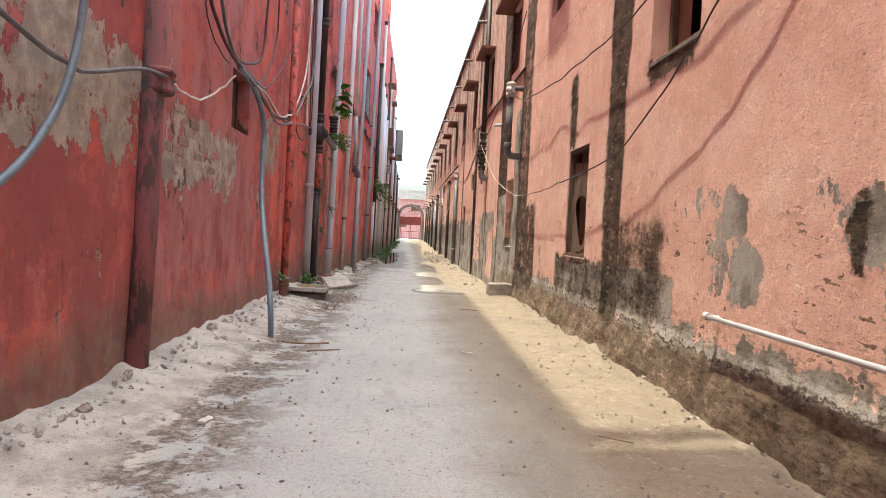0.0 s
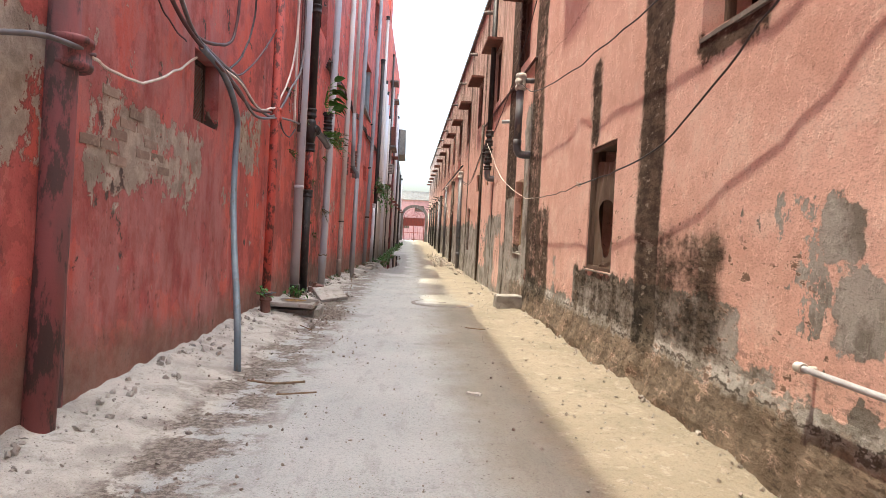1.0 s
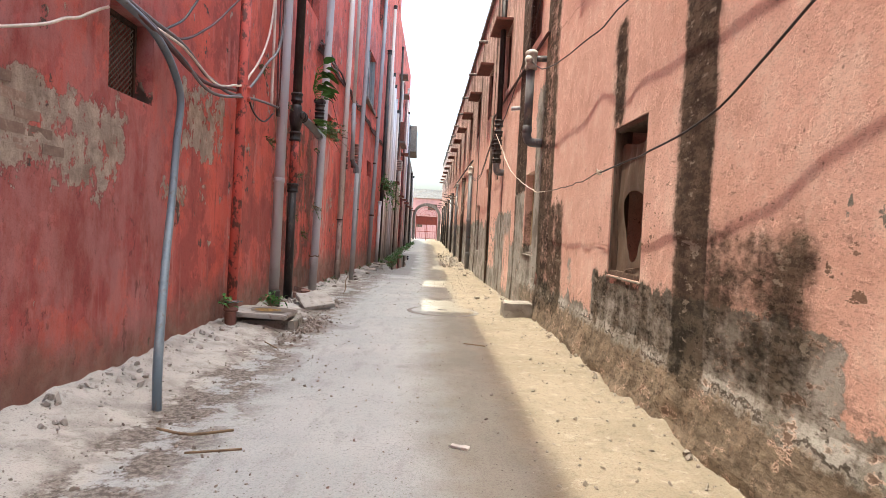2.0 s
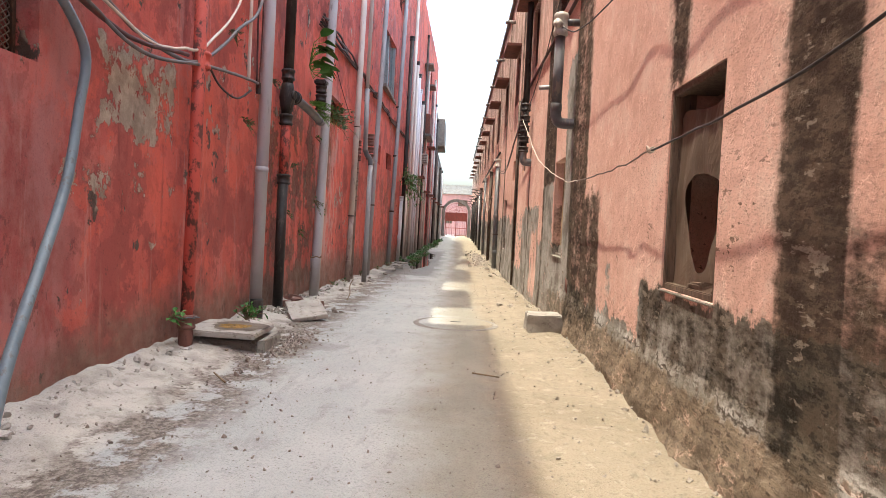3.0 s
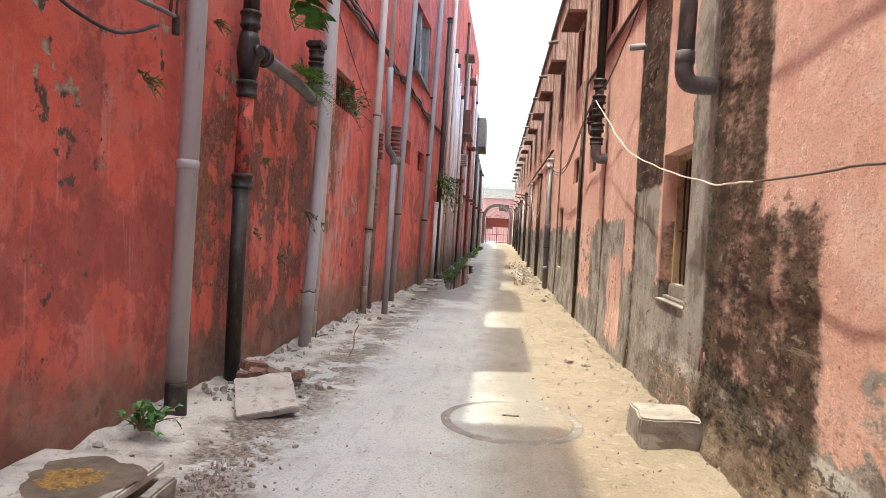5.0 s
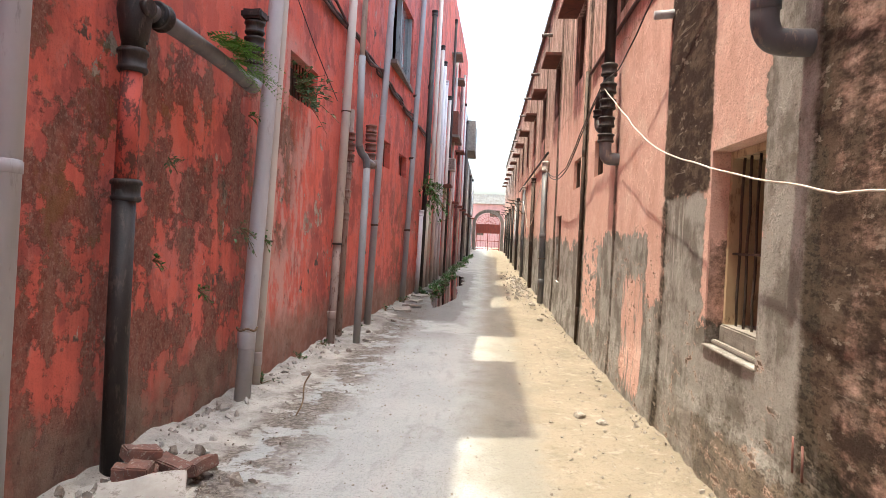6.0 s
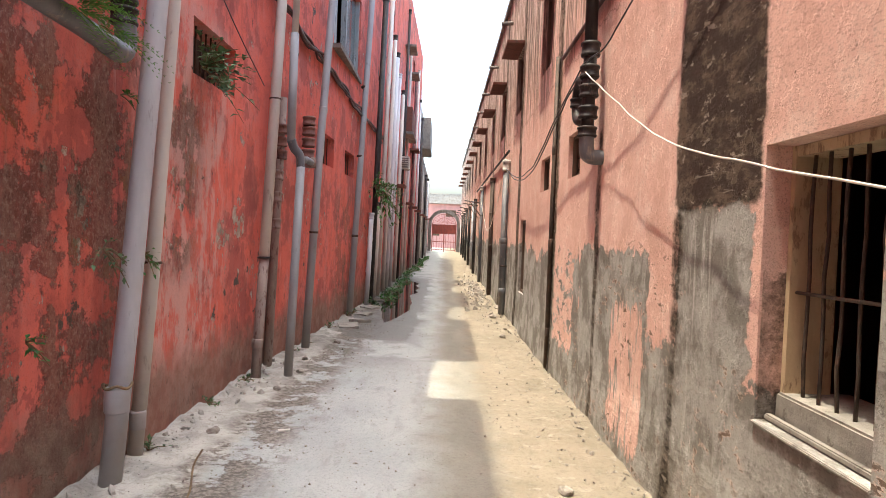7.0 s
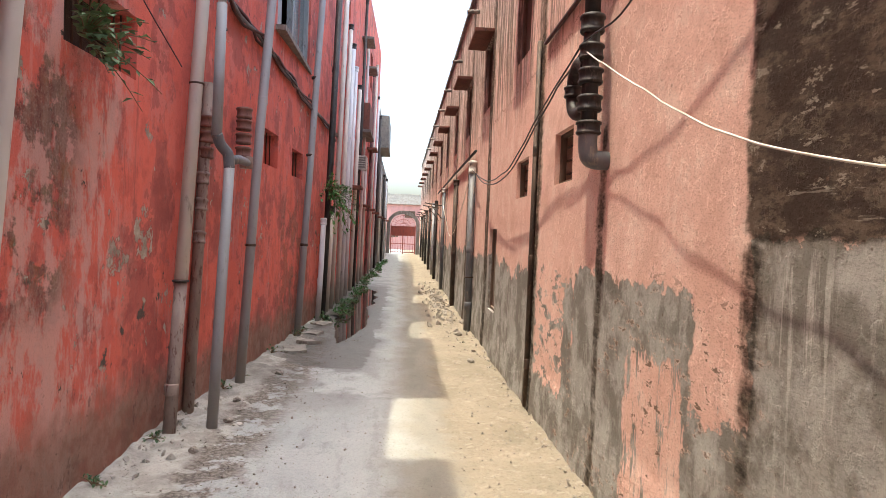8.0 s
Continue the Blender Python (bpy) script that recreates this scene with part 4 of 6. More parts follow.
win_b = framed_opening("window_3", WIN_B, "dark open window without panes above a stained sill", 0.14, 0.05, WOOD_DARK)
part("window_sill", box_bm(1.862, 2.0, WIN_B[0] - 0.02, WIN_B[1] + 0.02, WIN_B[2] - 0.05, WIN_B[2] - 0.003, 0.01), GREYSLAB, win_b)
win_e = framed_opening("window_4", DOOR, "narrow dark wooden window frame", 0.04, 0.05, WOOD_DARK)
# dark panel added across the opening to imitate the unlit inside
part("shutter", box_bm(1.945, 1.965, DOOR[0] + 0.05, DOOR[1] - 0.05, DOOR[2] + 0.05, DOOR[3] - 0.05), WOOD_DARK, win_e)
for i, h in enumerate(VENTS):
    v = framed_opening("window_5" if i == 0 else "window_6", h, "small square ventilation opening", 0.05, 0.03, WOOD_DARK)
    # added black sheet stands in for the shade inside the vent
    part("shade_backing", box_bm(2.06, 2.08, h[0] + 0.003, h[1] - 0.003, h[2] + 0.003, h[3] - 0.003), IRON_BLACK, v)
    for j in range(3):
        s = h[2] + 0.1 + j * 0.13
        part("slat", box_bm(1.98, 2.00, h[0] + 0.03, h[1] - 0.03, s, s + 0.014), STEEL_DARK, v)


def upper_window(i, h, slab_mat, proj=0.34):
    y0, y1, z0, z1 = h
    t = framed_opening("upper_window", h, "dark upstairs window with empty wooden frame", 0.06, 0.06, WOOD_DARK)
    # the empty frame's dark interior is imitated by this added panel
    part("shutter", box_bm(1.97, 2.0, y0 + 0.06, y1 - 0.06, z0 + 0.06, z1 - 0.06), WOOD_DARK, t)
    c = part("sunshade_slab", rough_up(box_bm(1.87 - proj, 1.868, y0 - 0.14, y1 + 0.14, z1 + 0.03, z1 + 0.09, 0.006), 0.006, 5, i, 2), slab_mat, None)
    tagged(c, "red-brown concrete sunshade over an upstairs window", "sunshade", "sunshades on the salmon wall")
    return t


for i, h in enumerate(UPPER):
    upper_window(i, h, CHAJJA)
for i, h in enumerate(FAR_WINS):
    lw = framed_opening("low_window", h, "narrow dark ground-floor window", 0.04, 0.05, WOOD_DARK)
    # added dark panel, in place of shade behind the frame
    part("shutter", box_bm(1.945, 1.965, h[0] + 0.05, h[1] - 0.05, h[2] + 0.05, h[3] - 0.05), WOOD_DARK, lw)

# ---- the red building ----
GRILL = (6.05, 6.70, 1.93, 2.50)
PLANT_WIN = (14.42, 15.50, 2.86, 3.34)
HOLES_L = [(19.42, 20.24, 2.64, 3.14), (21.22, 22.12, 2.63, 3.09)]
BIG_WIN = (19.95, 22.42, 4.72, 6.3)
LEFT_UP = [(6.0, 7.2, 4.7, 6.2), (12.2, 13.4, 4.7, 6.2), (16.6, 17.8, 7.6, 9.0), (22.6, 23.8, 7.6, 9.0), (27.5, 28.6, 4.6, 6.0), (36.5, 37.6, 4.6, 6.0), (27.5, 28.6, 7.6, 9.0), (36.5, 37.6, 7.6, 9.0), (30.5, 31.2, 1.4, 2.4), (34.2, 34.9, 1.4, 2.4), (38.0, 38.7, 1.4, 2.4), (42.0, 42.6, 1.4, 2.4)]
holed_wall("wall_west", LX, -0.32, (-12, 43), (-0.3, 10.8), [GRILL, PLANT_WIN, *HOLES_L, BIG_WIN, *LEFT_UP], RED, ROOM_SHADE, cell=0.2, label="peeling red wall with bared plaster")
tagged(part("rooms_back_wall_west", box_bm(-5.6, -5.3, -12, 43, -0.3, 10.8), ROOM_SHADE), "inner wall coloured dark for an unlit room", kind="structure")
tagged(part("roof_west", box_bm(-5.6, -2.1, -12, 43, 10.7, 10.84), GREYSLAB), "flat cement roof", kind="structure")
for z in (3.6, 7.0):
    tagged(part("room_floor_west", box_bm(-5.3, -2.2, -12, 43, z, z + 0.15), ROOM_SHADE), "inner floor slab", kind="structure")
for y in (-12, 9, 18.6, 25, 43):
    tagged(part("room_partition_west", box_bm(-5.3, -2.06 if y < 20 else -1.75, y - 0.06, y + 0.06, -0.3, 10.7), ROOM_SHADE), "inner wall coloured dark for an unlit room", kind="structure")
# blocks added on the roof; heights and gaps set the lane's shadow edge
ROOF_SHADOW_BLOCKS = [(-11.5, 2.42, 8.2), (2.58, 2.72, 8.2), (2.72, 10.1, 3.8), (12.0, 15.15, 3.0), (17.25, 21.4, 3.0), (23.6, 27.2, 2.4), (29.4, 32.0, 1.6)]
for a, b, h in ROOF_SHADOW_BLOCKS:
    tagged(part("rooftop_room", box_bm(-4.9, max(LX(a), LX(b)) - 0.02 if b < 17 else LX(a) + 0.04, a, b, 10.8, 10.8 + h), RED), "added red roof block that shapes the shadow on the lane", "rooftop room", "rooftop rooms")
tagged(part("wall_south", box_bm(-2.0, 1.9, -12.3, -12.0, -0.3, 7.0), PINK), "plain wall closing the lane behind", kind="structure")

# window mesh grille
gr = thing("window_7", "small square window closed with wire mesh", "window", kind="structure")
y0, y1, z0, z1 = GRILL
for nm, b in (("frame", (y0 + 0.01, y0 + 0.04, z0, z1)), ("frame", (y1 - 0.04, y1 - 0.01, z0, z1)), ("frame", (y0 + 0.04, y1 - 0.04, z0, z0 + 0.03)), ("frame", (y0 + 0.04, y1 - 0.04, z1 - 0.03, z1))):
    part(nm, box_bm(-1.87, -1.84, *b), STEEL_DARK, gr)
mv, mf = [], []
for k in range(-26, 27):
    for s in (1, -1):
        c = k * 0.042
        a, b = [], []
        for u in np.linspace(0.03, y1 - y0 - 0.03, 30):
            w = c + s * u * 0.8 if s > 0 else c + (y1 - y0 - u) * 0.8
            if 0.03 <= w <= z1 - z0 - 0.03:
                a.append((-1.855, y0 + u, z0 + w))
        if len(a) > 1:
            v, f = tube_data([a[0], a[-1]], 0.0042, 4)
            o = len(mv)
            mv += v
            mf += [tuple(q + o for q in g) for g in f]
obj("wire_mesh", mv, mf, MESH_STEEL, gr, "rusty diamond wire mesh")


def louvred(name, hole, label, bars=5):
    y0, y1, z0, z1 = hole
    t = thing(name, label, "window", kind="structure")
    # black sheet added behind the bars in place of the unlit interior
    part("shade_backing", box_bm(LX(y0) - 0.26, LX(y0) - 0.24, y0 + 0.003, y1 - 0.003, z0 + 0.003, z1 - 0.003), IRON_BLACK, t)
    for i in range(bars):
        yy = y0 + (i + 0.5) * (y1 - y0) / bars
        tube("bar", [(LX(yy) - 0.10, yy, z0), (LX(yy) - 0.10, yy, z1)], 0.009, STEEL_DARK, t, sides=6)
    return t


louvred("window_8", PLANT_WIN, "barred opening overgrown by a small plant", 9)
for i, h in enumerate(HOLES_L):
    louvred("window_9" if i == 0 else "window_10", h, "small dark square wall opening", 4)
bw = thing("window_11", "tall upstairs window with grey-blue shutters and mesh", "window", kind="structure")
y0, y1, z0, z1 = BIG_WIN
for a, b, mat, nm in ((y0, y0 + 0.07, SHUTTER, "jamb"), (y1 - 0.07, y1, SHUTTER, "jamb"), (y0 + 1.15, y0 + 1.25, SHUTTER, "mullion")):
    xx = LX((a + b) / 2)
    part(nm, box_bm(xx - 0.14, xx - 0.04, a, b, z0, z1), mat, bw)
part("pane", box_bm(LX(21.8) - 0.10, LX(21.8) - 0.09, y0 + 1.25, y1 - 0.07, z0, z1), GLASS, bw)
part("shutter", box_bm(LX(20.5) - 0.12, LX(20.5) - 0.09, y0 + 0.07, y0 + 0.62, z0, z1), SHUTTER, bw)
part("window_sill", box_bm(LX(21) - 0.12, LX(21) + 0.10, y0 - 0.1, y1 + 0.1, z0 - 0.08, z0 - 0.003), GREYSLAB, bw)
for h in LEFT_UP:
    louvred("upper_window", h, "dark barred window in the red wall", 4)

# brick courses bared where the plaster has fallen
west = bpy.data.objects["wall_west"]
rng = random.Random(12)
brick_meshes = []
for i in range(4):
    bm = rough_up(box_bm(-0.012, 0.010, -0.108, 0.108, -0.032, 0.032, 0.005), 0.005, 14, i * 3.7, 1)
    me = bpy.data.meshes.new("brick")
    bm.to_mesh(me)
    bm.free()
    me.materials.append(BARE_BRICK)
    brick_meshes.append(me)
for row in range(7):
    for c in range(6):
        y, z = 4.42 + 0.235 * c + (0.117 if row % 2 else 0.0), 1.38 + 0.078 * row
        if rng.random() < 0.38 + 0.10 * abs(row - 3) + 0.05 * abs(c - 2):
            continue
        b = new("brick", brick_meshes[rng.randrange(4)])
        b.parent = west
        b.location = (-1.7265, y, z)

# ---- pipes on the red wall ----
GL = "pipes on the red wall"
col = pipe_run("mauve-painted iron pipe half sunk in the wall", [(-1.675, 3.91, -0.05), (-1.675, 4.00, 1.0), (-1.675, 4.15, 4.6)], 0.078, IRON_MAUVE, group=GL)
fitting("socket", (-1.66, 4.07, 1.91), 0.092, 0.17, IRON_MAUVE, col, SOCKET)
part("mortar_fillet", rough_up(box_bm(-1.74, -1.69, 4.09, 4.19, 0.0, 4.6, 0.01), 0.012, 7, 2, 4), IRON_MAUVE, col)
cabtie = [(-1.675 + 0.115 * math.cos(a), 4.10 + 0.115 * math.sin(a), 1.92 + 0.012 * math.sin(3 * a)) for a in np.linspace(-2.2, 2.2, 22)]
tube("wire_tie", cabtie, 0.008, CABLE_BROWN, col)
red_pipe = pipe_run("red-painted iron pipe, paint flaked to black", [(-1.60, 8.41, -0.02), (-1.60, 8.50, 1.6), (-1.60, 8.60, 4.8)], 0.052, IRON_RED, group=GL)
fitting("socket", (-1.60, 8.57, 2.42), 0.062, 0.15, IRON_RED, red_pipe, SOCKET)
fitting("base_socket", (-1.60, 8.42, 0.26), 0.060, 0.12, IRON_RUST, red_pipe, SOCKET)
fitting("lower_sleeve", (-1.60, 8.41, 0.09), 0.052, 0.24, IRON_RUST, red_pipe, COLLAR)
tube("wire_tie", [(-1.60 + 0.076 * math.cos(a), 8.42 + 0.076 * math.sin(a), 0.30 + 0.006 * math.sin(5 * a)) for a in np.linspace(-2.5, 2.6, 26)] + [(-1.47, 8.36, 0.31)], 0.005, HOSE, red_pipe)
p1 = pipe_run("tall grey plastic drain pipe ending in a cut shoe", [(-1.58, 10.15, 0.03), (-1.58, 10.31, 3.2), (-1.58, 10.62, 9.8)], 0.066, PVC_GREY, (1.66, 5.2, 8.0), (), GL, joint_len=0.06)
fitting("shoe", (-1.56, 10.13, 0.13), 0.069, 0.24, IRON_BLACK, p1, [(0, 1.08), (0.1, 1.12), (0.15, 1.02), (0.9, 1.02), (1, 0.97)])
p2 = thing("soil_stack", "black cast-iron soil stack with red upper length", "pipe", GL)
tube("lower_length", [(-1.60, 11.10, -0.02), (-1.60, 11.16, 1.62)], 0.062, IRON_BLACK, p2, sides=20)
tube("middle_length", [(-1.60, 11.16, 1.62), (-1.60, 11.21, 2.42)], 0.060, IRON_RED, p2, sides=20)
tube("upper_length", [(-1.60, 11.21, 2.42), (-1.60, 11.55, 9.8)], 0.064, IRON_BLACK, p2, sides=20)
for z, ln in ((1.62, 0.13), (2.36, 0.14), (2.92, 0.14), (4.6, 0.14), (6.4, 0.14)):
    fitting("socket", (-1.60, 11.10 + 0.046 * z, z), 0.068, ln, IRON_BLACK, p2, SOCKET)
junction = fitting("junction_body", (-1.60, 11.22, 2.64), 0.076, 0.34, IRON_BLACK, p2, [(0, 0.95), (0.2, 1.1), (0.5, 1.28), (0.8, 1.1), (1, 0.95)])
fitting("access_door", (-1.51, 11.20, 2.66), 0.055, 0.04, IRON_BLACK, junction, [(0, 1), (0.7, 1), (1, 0.8)], axis=(1, -0.25, 0))
branch = tube("branch", spline([(-1.58, 11.26, 2.68), (-1.54, 11.7, 2.66), (-1.53, 12.35, 2.63), (-1.53, 12.78, 2.60)], 5), 0.058, PVC_DARK, p2, "grey branch pipe")
tube("branch_bend", spline([(-1.53, 12.70, 2.605), (-1.53, 12.86, 2.60), (-1.54, 12.94, 2.66), (-1.55, 12.95, 2.80)], 6), 0.064, PVC_DARK, p2)
fitting("branch_collar", (-1.555, 11.40, 2.675), 0.068, 0.10, IRON_BLACK, branch, SOCKET, axis=(0.05, 1, -0.04))
for z in (2.84, 2.97, 3.10):
    fitting("trap_ring", (-1.56, 12.95, z), 0.068, 0.11, IRON_BLACK, p2, SOCKET)
part("trap_hood", rough_up(box_bm(-1.66, -1.47, 12.86, 13.05, 3.16, 3.24, 0.02), 0.012, 9, 1, 1), IRON_BLACK, p2)
p3 = pipe_run("wide grey plastic drain pipe wrapped with weeds", [(-1.56, 12.90, -0.15), (-1.56, 13.08, 0.9), (-1.56, 13.62, 4.6), (-1.56, 14.35, 9.8)], 0.068, PVC_GREY, group=GL)
fitting("joint", (-1.56, 12.98, 0.47), 0.068, 0.16, PVC_GREY, p3, COLLAR)
tube("wire_tie", [(-1.56 + 0.082 * math.cos(a), 12.985 + 0.082 * math.sin(a), 0.56 + 0.01 * math.sin(4 * a)) for a in np.linspace(-3, 3, 30)], 0.009, STRAW, p3)
p3b = pipe_run("slimmer pale plastic pipe beside the wide one", [(-1.62, 13.34, -0.15), (-1.62, 13.55, 1.2), (-1.62, 13.95, 4.6), (-1.62, 14.6, 9.8)], 0.050, PVC_PALE, group=GL)
fitting("joint", (-1.62, 13.39, 0.22), 0.05, 0.13, PVC_GREY, p3b, COLLAR)
fitting("strap", (-1.62, 13.57, 1.30), 0.053, 0.02, STEEL_DARK, p3b, COLLAR)
p4 = thing("drain_pipe", "pale plastic pipe slipped over a stained lower pipe", "pipe", GL)
tube("upper_barrel", [(-1.58, 16.25, 1.24), (-1.58, 16.62, 3.8), (-1.58, 17.3, 9.5)], 0.060, PVC_PALE, p4, sides=20)
tube("lower_barrel", [(-1.58, 16.03, -0.25), (-1.58, 16.25, 1.24)], 0.056, IRON_BROWN, p4, sides=20)
fitting("joint", (-1.58, 16.08, 0.28), 0.056, 0.10, IRON_BROWN, p4, COLLAR)
fitting("rim", (-1.58, 16.24, 1.23), 0.066, 0.02, IRON_BLACK, p4, COLLAR)
fitting("strap", (-1.58, 16.52, 3.08), 0.063, 0.02, STEEL_DARK, p4, COLLAR)
p4b = pipe_run("stained iron pipe with moulded sockets", [(-1.63, 16.69, -0.25), (-1.63, 16.95, 2.2), (-1.63, 17.05, 3.2)], 0.055, IRON_BROWN, (1.62, 1.95, 2.22), group=GL, profile=SOCKET, joint_len=0.13)
for z in (2.48, 2.64, 2.80):
    fitting("trap_ring", (-1.61, 16.98, z), 0.060, 0.12, IRON_RUST, p4b, SOCKET)
p5 = thing("drain_pipe", "blue-grey plastic pipe with an elbow, standing free", "pipe", GL)
tube("lower_barrel", [(-1.27, 16.25, -0.25), (-1.28, 16.62, 2.32)], 0.050, PVC_BLUE, p5, sides=18)
tube("elbow", spline([(-1.28, 16.62, 2.30), (-1.30, 16.63, 2.44), (-1.36, 16.60, 2.52), (-1.39, 16.55, 2.62)], 6), 0.053, PVC_DARK, p5, sides=18)
tube("upper_barrel", [(-1.39, 16.55, 2.60), (-1.42, 16.70, 3.9)], 0.050, PVC_BLUE, p5, sides=18)
tube("top_barrel", [(-1.42, 16.70, 3.9), (-1.44, 17.4, 9.5)], 0.040, PVC_PALE, p5, sides=14)
tube("cross_pipe", [(-1.29, 16.62, 2.38), (-1.36, 17.3, 2.46), (-1.45, 18.02, 2.50)], 0.048, PVC_DARK, p5, sides=16)
fitting("strap", (-1.42, 16.70, 3.66), 0.052, 0.02, STEEL_DARK, p5, COLLAR)
p6 = pipe_run("blue-grey plastic pipe with a ribbed red trap", [(-1.46, 18.02, -0.28), (-1.42, 18.50, 3.0), (-1.42, 19.0, 4.9), (-1.42, 20.1, 9.5)], 0.058, PVC_BLUE, (), group=GL)
fitting("joint", (-1.435, 18.27, 1.52), 0.06, 0.03, STEEL_DARK, p6, COLLAR)
fitting("joint", (-1.42, 18.60, 3.35), 0.058, 0.1, PVC_BLUE, p6, COLLAR)
for z in (2.62, 2.78, 2.94, 3.08):
    fitting("trap_ring", (-1.50, 18.02, z), 0.075, 0.13, IRON_RUST, p6, SOCKET)
fitting("trap_foot", (-1.46, 18.02, 2.50), 0.07, 0.14, IRON_BROWN, p6, COLLAR)
p7 = pipe_run("tall blue-grey plastic pipe strapped to the wall", [(-1.36, 21.57, -0.28), (-1.32, 22.25, 3.0), (-1.30, 23.0, 6.3), (-1.29, 23.8, 9.8)], 0.062, PVC_BLUE, (), group=GL)
for z, y in ((1.45, 21.93), (3.1, 22.27), (4.6, 22.62)):
    fitting("joint", (-1.34, y, z), 0.064, 0.05, STEEL_DARK, p7, COLLAR)
FAR = [(-1.20, 23.5, 1.9, 0.055, PVC_WHITE), (-1.18, 24.6, 2.2, 0.06, PVC_PALE), (-1.20, 25.4, 9.6, 0.062, PVC_PALE), (-1.22, 24.0, 7.4, 0.07, IRON_BLACK),
       (-1.16, 26.6, 7.2, 0.055, PVC_PALE), (-1.17, 27.4, 6.9, 0.07, PVC_WHITE), (-1.15, 28.4, 6.5, 0.06, PVC_WHITE), (-1.12, 29.9, 6.3, 0.06, PVC_PALE),
       (-1.12, 31.0, 9.6, 0.05, IRON_BLACK), (-1.08, 32.4, 8.5, 0.05, PVC_PALE), (-1.06, 33.6, 4.2, 0.05, PVC_PALE), (-1.0, 35.8, 8.2, 0.06, IRON_MAUVE),
       (-0.98, 37.4, 9.0, 0.05, PVC_PALE), (-0.94, 39.4, 8.0, 0.05, PVC_WHITE), (-0.90, 41.2, 7.4, 0.06, IRON_BLACK), (-0.84, 44.0, 5.2, 0.05, PVC_PALE), (-0.78, 47.5, 5.0, 0.06, IRON_BLACK), (-0.74, 50.5, 5.0, 0.06, PVC_WHITE)]
for i, (x, y, h, r, mat) in enumerate(FAR):
    xx = LX(y) + 0.13
    lean = 0.16 * h
    word = {PVC_WHITE: "whitish grey plastic", PVC_PALE: "pale plastic", IRON_BLACK: "black iron", IRON_MAUVE: "mauve-painted iron"}[mat]
    t = pipe_run(word + " pipe in the crowded row on the wall", [(xx, y, -0.26), (xx + 0.02, y + lean * 0.5, h * 0.5), (xx + 0.02, y + lean, h)], r, mat, (h * 0.35, h * 0.72), group=GL)
    fitting("cap", (xx + 0.02, y + lean, h), r * 1.05, 0.16, IRON_BLACK if i % 3 else mat, t, SOCKET)

# ---- pipes on the salmon wall ----
GR = "pipes on the salmon wall"
eb = thing("overflow_pipe", "dark grey plastic pipe with tee and elbow on the wall", "pipe", GR)
tube("barrel", [(1.66, 10.62, 3.35), (1.66, 10.66, 2.50)], 0.057, PVC_DARK, eb, sides=22)
tube("elbow", spline([(1.66, 10.66, 2.54), (1.66, 10.665, 2.46), (1.69, 10.665, 2.39), (1.76, 10.665, 2.37), (1.90, 10.665, 2.37)], 6), 0.061, PVC_DARK, eb, sides=22)
fitting("joint", (1.66, 10.66, 2.55), 0.059, 0.09, PVC_DARK, eb, COLLAR)
fitting("tee", (1.66, 10.61, 3.47), 0.068, 0.26, AC_WHITE, eb, SOCKET)
tube("tee_inlet", [(1.66, 10.61, 3.50), (1.90, 10.61, 3.50)], 0.040, PVC_DARK, eb, sides=18)
tube("tee_branch", [(1.66, 10.61, 3.46), (1.60, 10.50, 3.46)], 0.05, AC_WHITE, eb, sides=18)
tagged(tube("wall_outlet", [(1.88, 12.93, 3.27), (1.72, 12.93, 3.255)], 0.035, PVC_GREY, sides=16), "short pale pipe end jutting from the wall", "pipe", GR)
st = thing("soil_stack", "black iron soil stack with knotted trap fittings", "pipe", GR)
tube("upper_length", [(1.74, 14.95, 3.3), (1.76, 15.15, 6.9)], 0.058, IRON_BLACK, st, sides=18)
tube("main_length", [(1.72, 14.86, 2.50), (1.74, 14.95, 3.35)], 0.060, IRON_BLACK, st, sides=18)
for z, q in ((3.33, 0.14), (3.12, 0.12), (2.94, 0.12), (2.74, 0.12), (2.56, 0.10)):
    fitting("socket", (1.72 + (z - 2.5) * 0.024, 14.86 + (z - 2.5) * 0.1, z), 0.074, q, IRON_BLACK, st, SOCKET)
tube("elbow", spline([(1.72, 14.86, 2.54), (1.72, 14.86, 2.42), (1.75, 14.86, 2.34), (1.88, 14.86, 2.33)], 6), 0.068, PVC_DARK, st, sides=18)
tube("trap_bend", spline([(1.72, 14.95, 3.02), (1.70, 15.10, 3.08), (1.70, 15.24, 3.0), (1.70, 15.26, 2.86), (1.70, 15.20, 2.74), (1.71, 15.06, 2.70), (1.72, 14.92, 2.74)], 6), 0.052, IRON_BLACK, st, sides=16)
fitting("trap_ring", (1.70, 15.26, 2.90), 0.058, 0.09, IRON_BLACK, st, SOCKET)
pipe_run("thin dark iron pipe down a stained groove", [(1.84, 17.25, -0.12), (1.84, 17.27, 3.9)], 0.030, STEEL_DARK, (0.35, 1.5, 2.7), group=GR, clamp_x=1.87)
rp = pipe_run("dark grey drain pipe with a pale open tee", [(1.78, 22.94, -0.28), (1.78, 23.05, 3.0)], 0.072, PVC_DARK, (0.35, 1.45), (0.9,), GR, clamp_x=1.87)
fitting("tee", (1.78, 23.05, 3.1), 0.076, 0.26, AC_WHITE, rp, SOCKET)
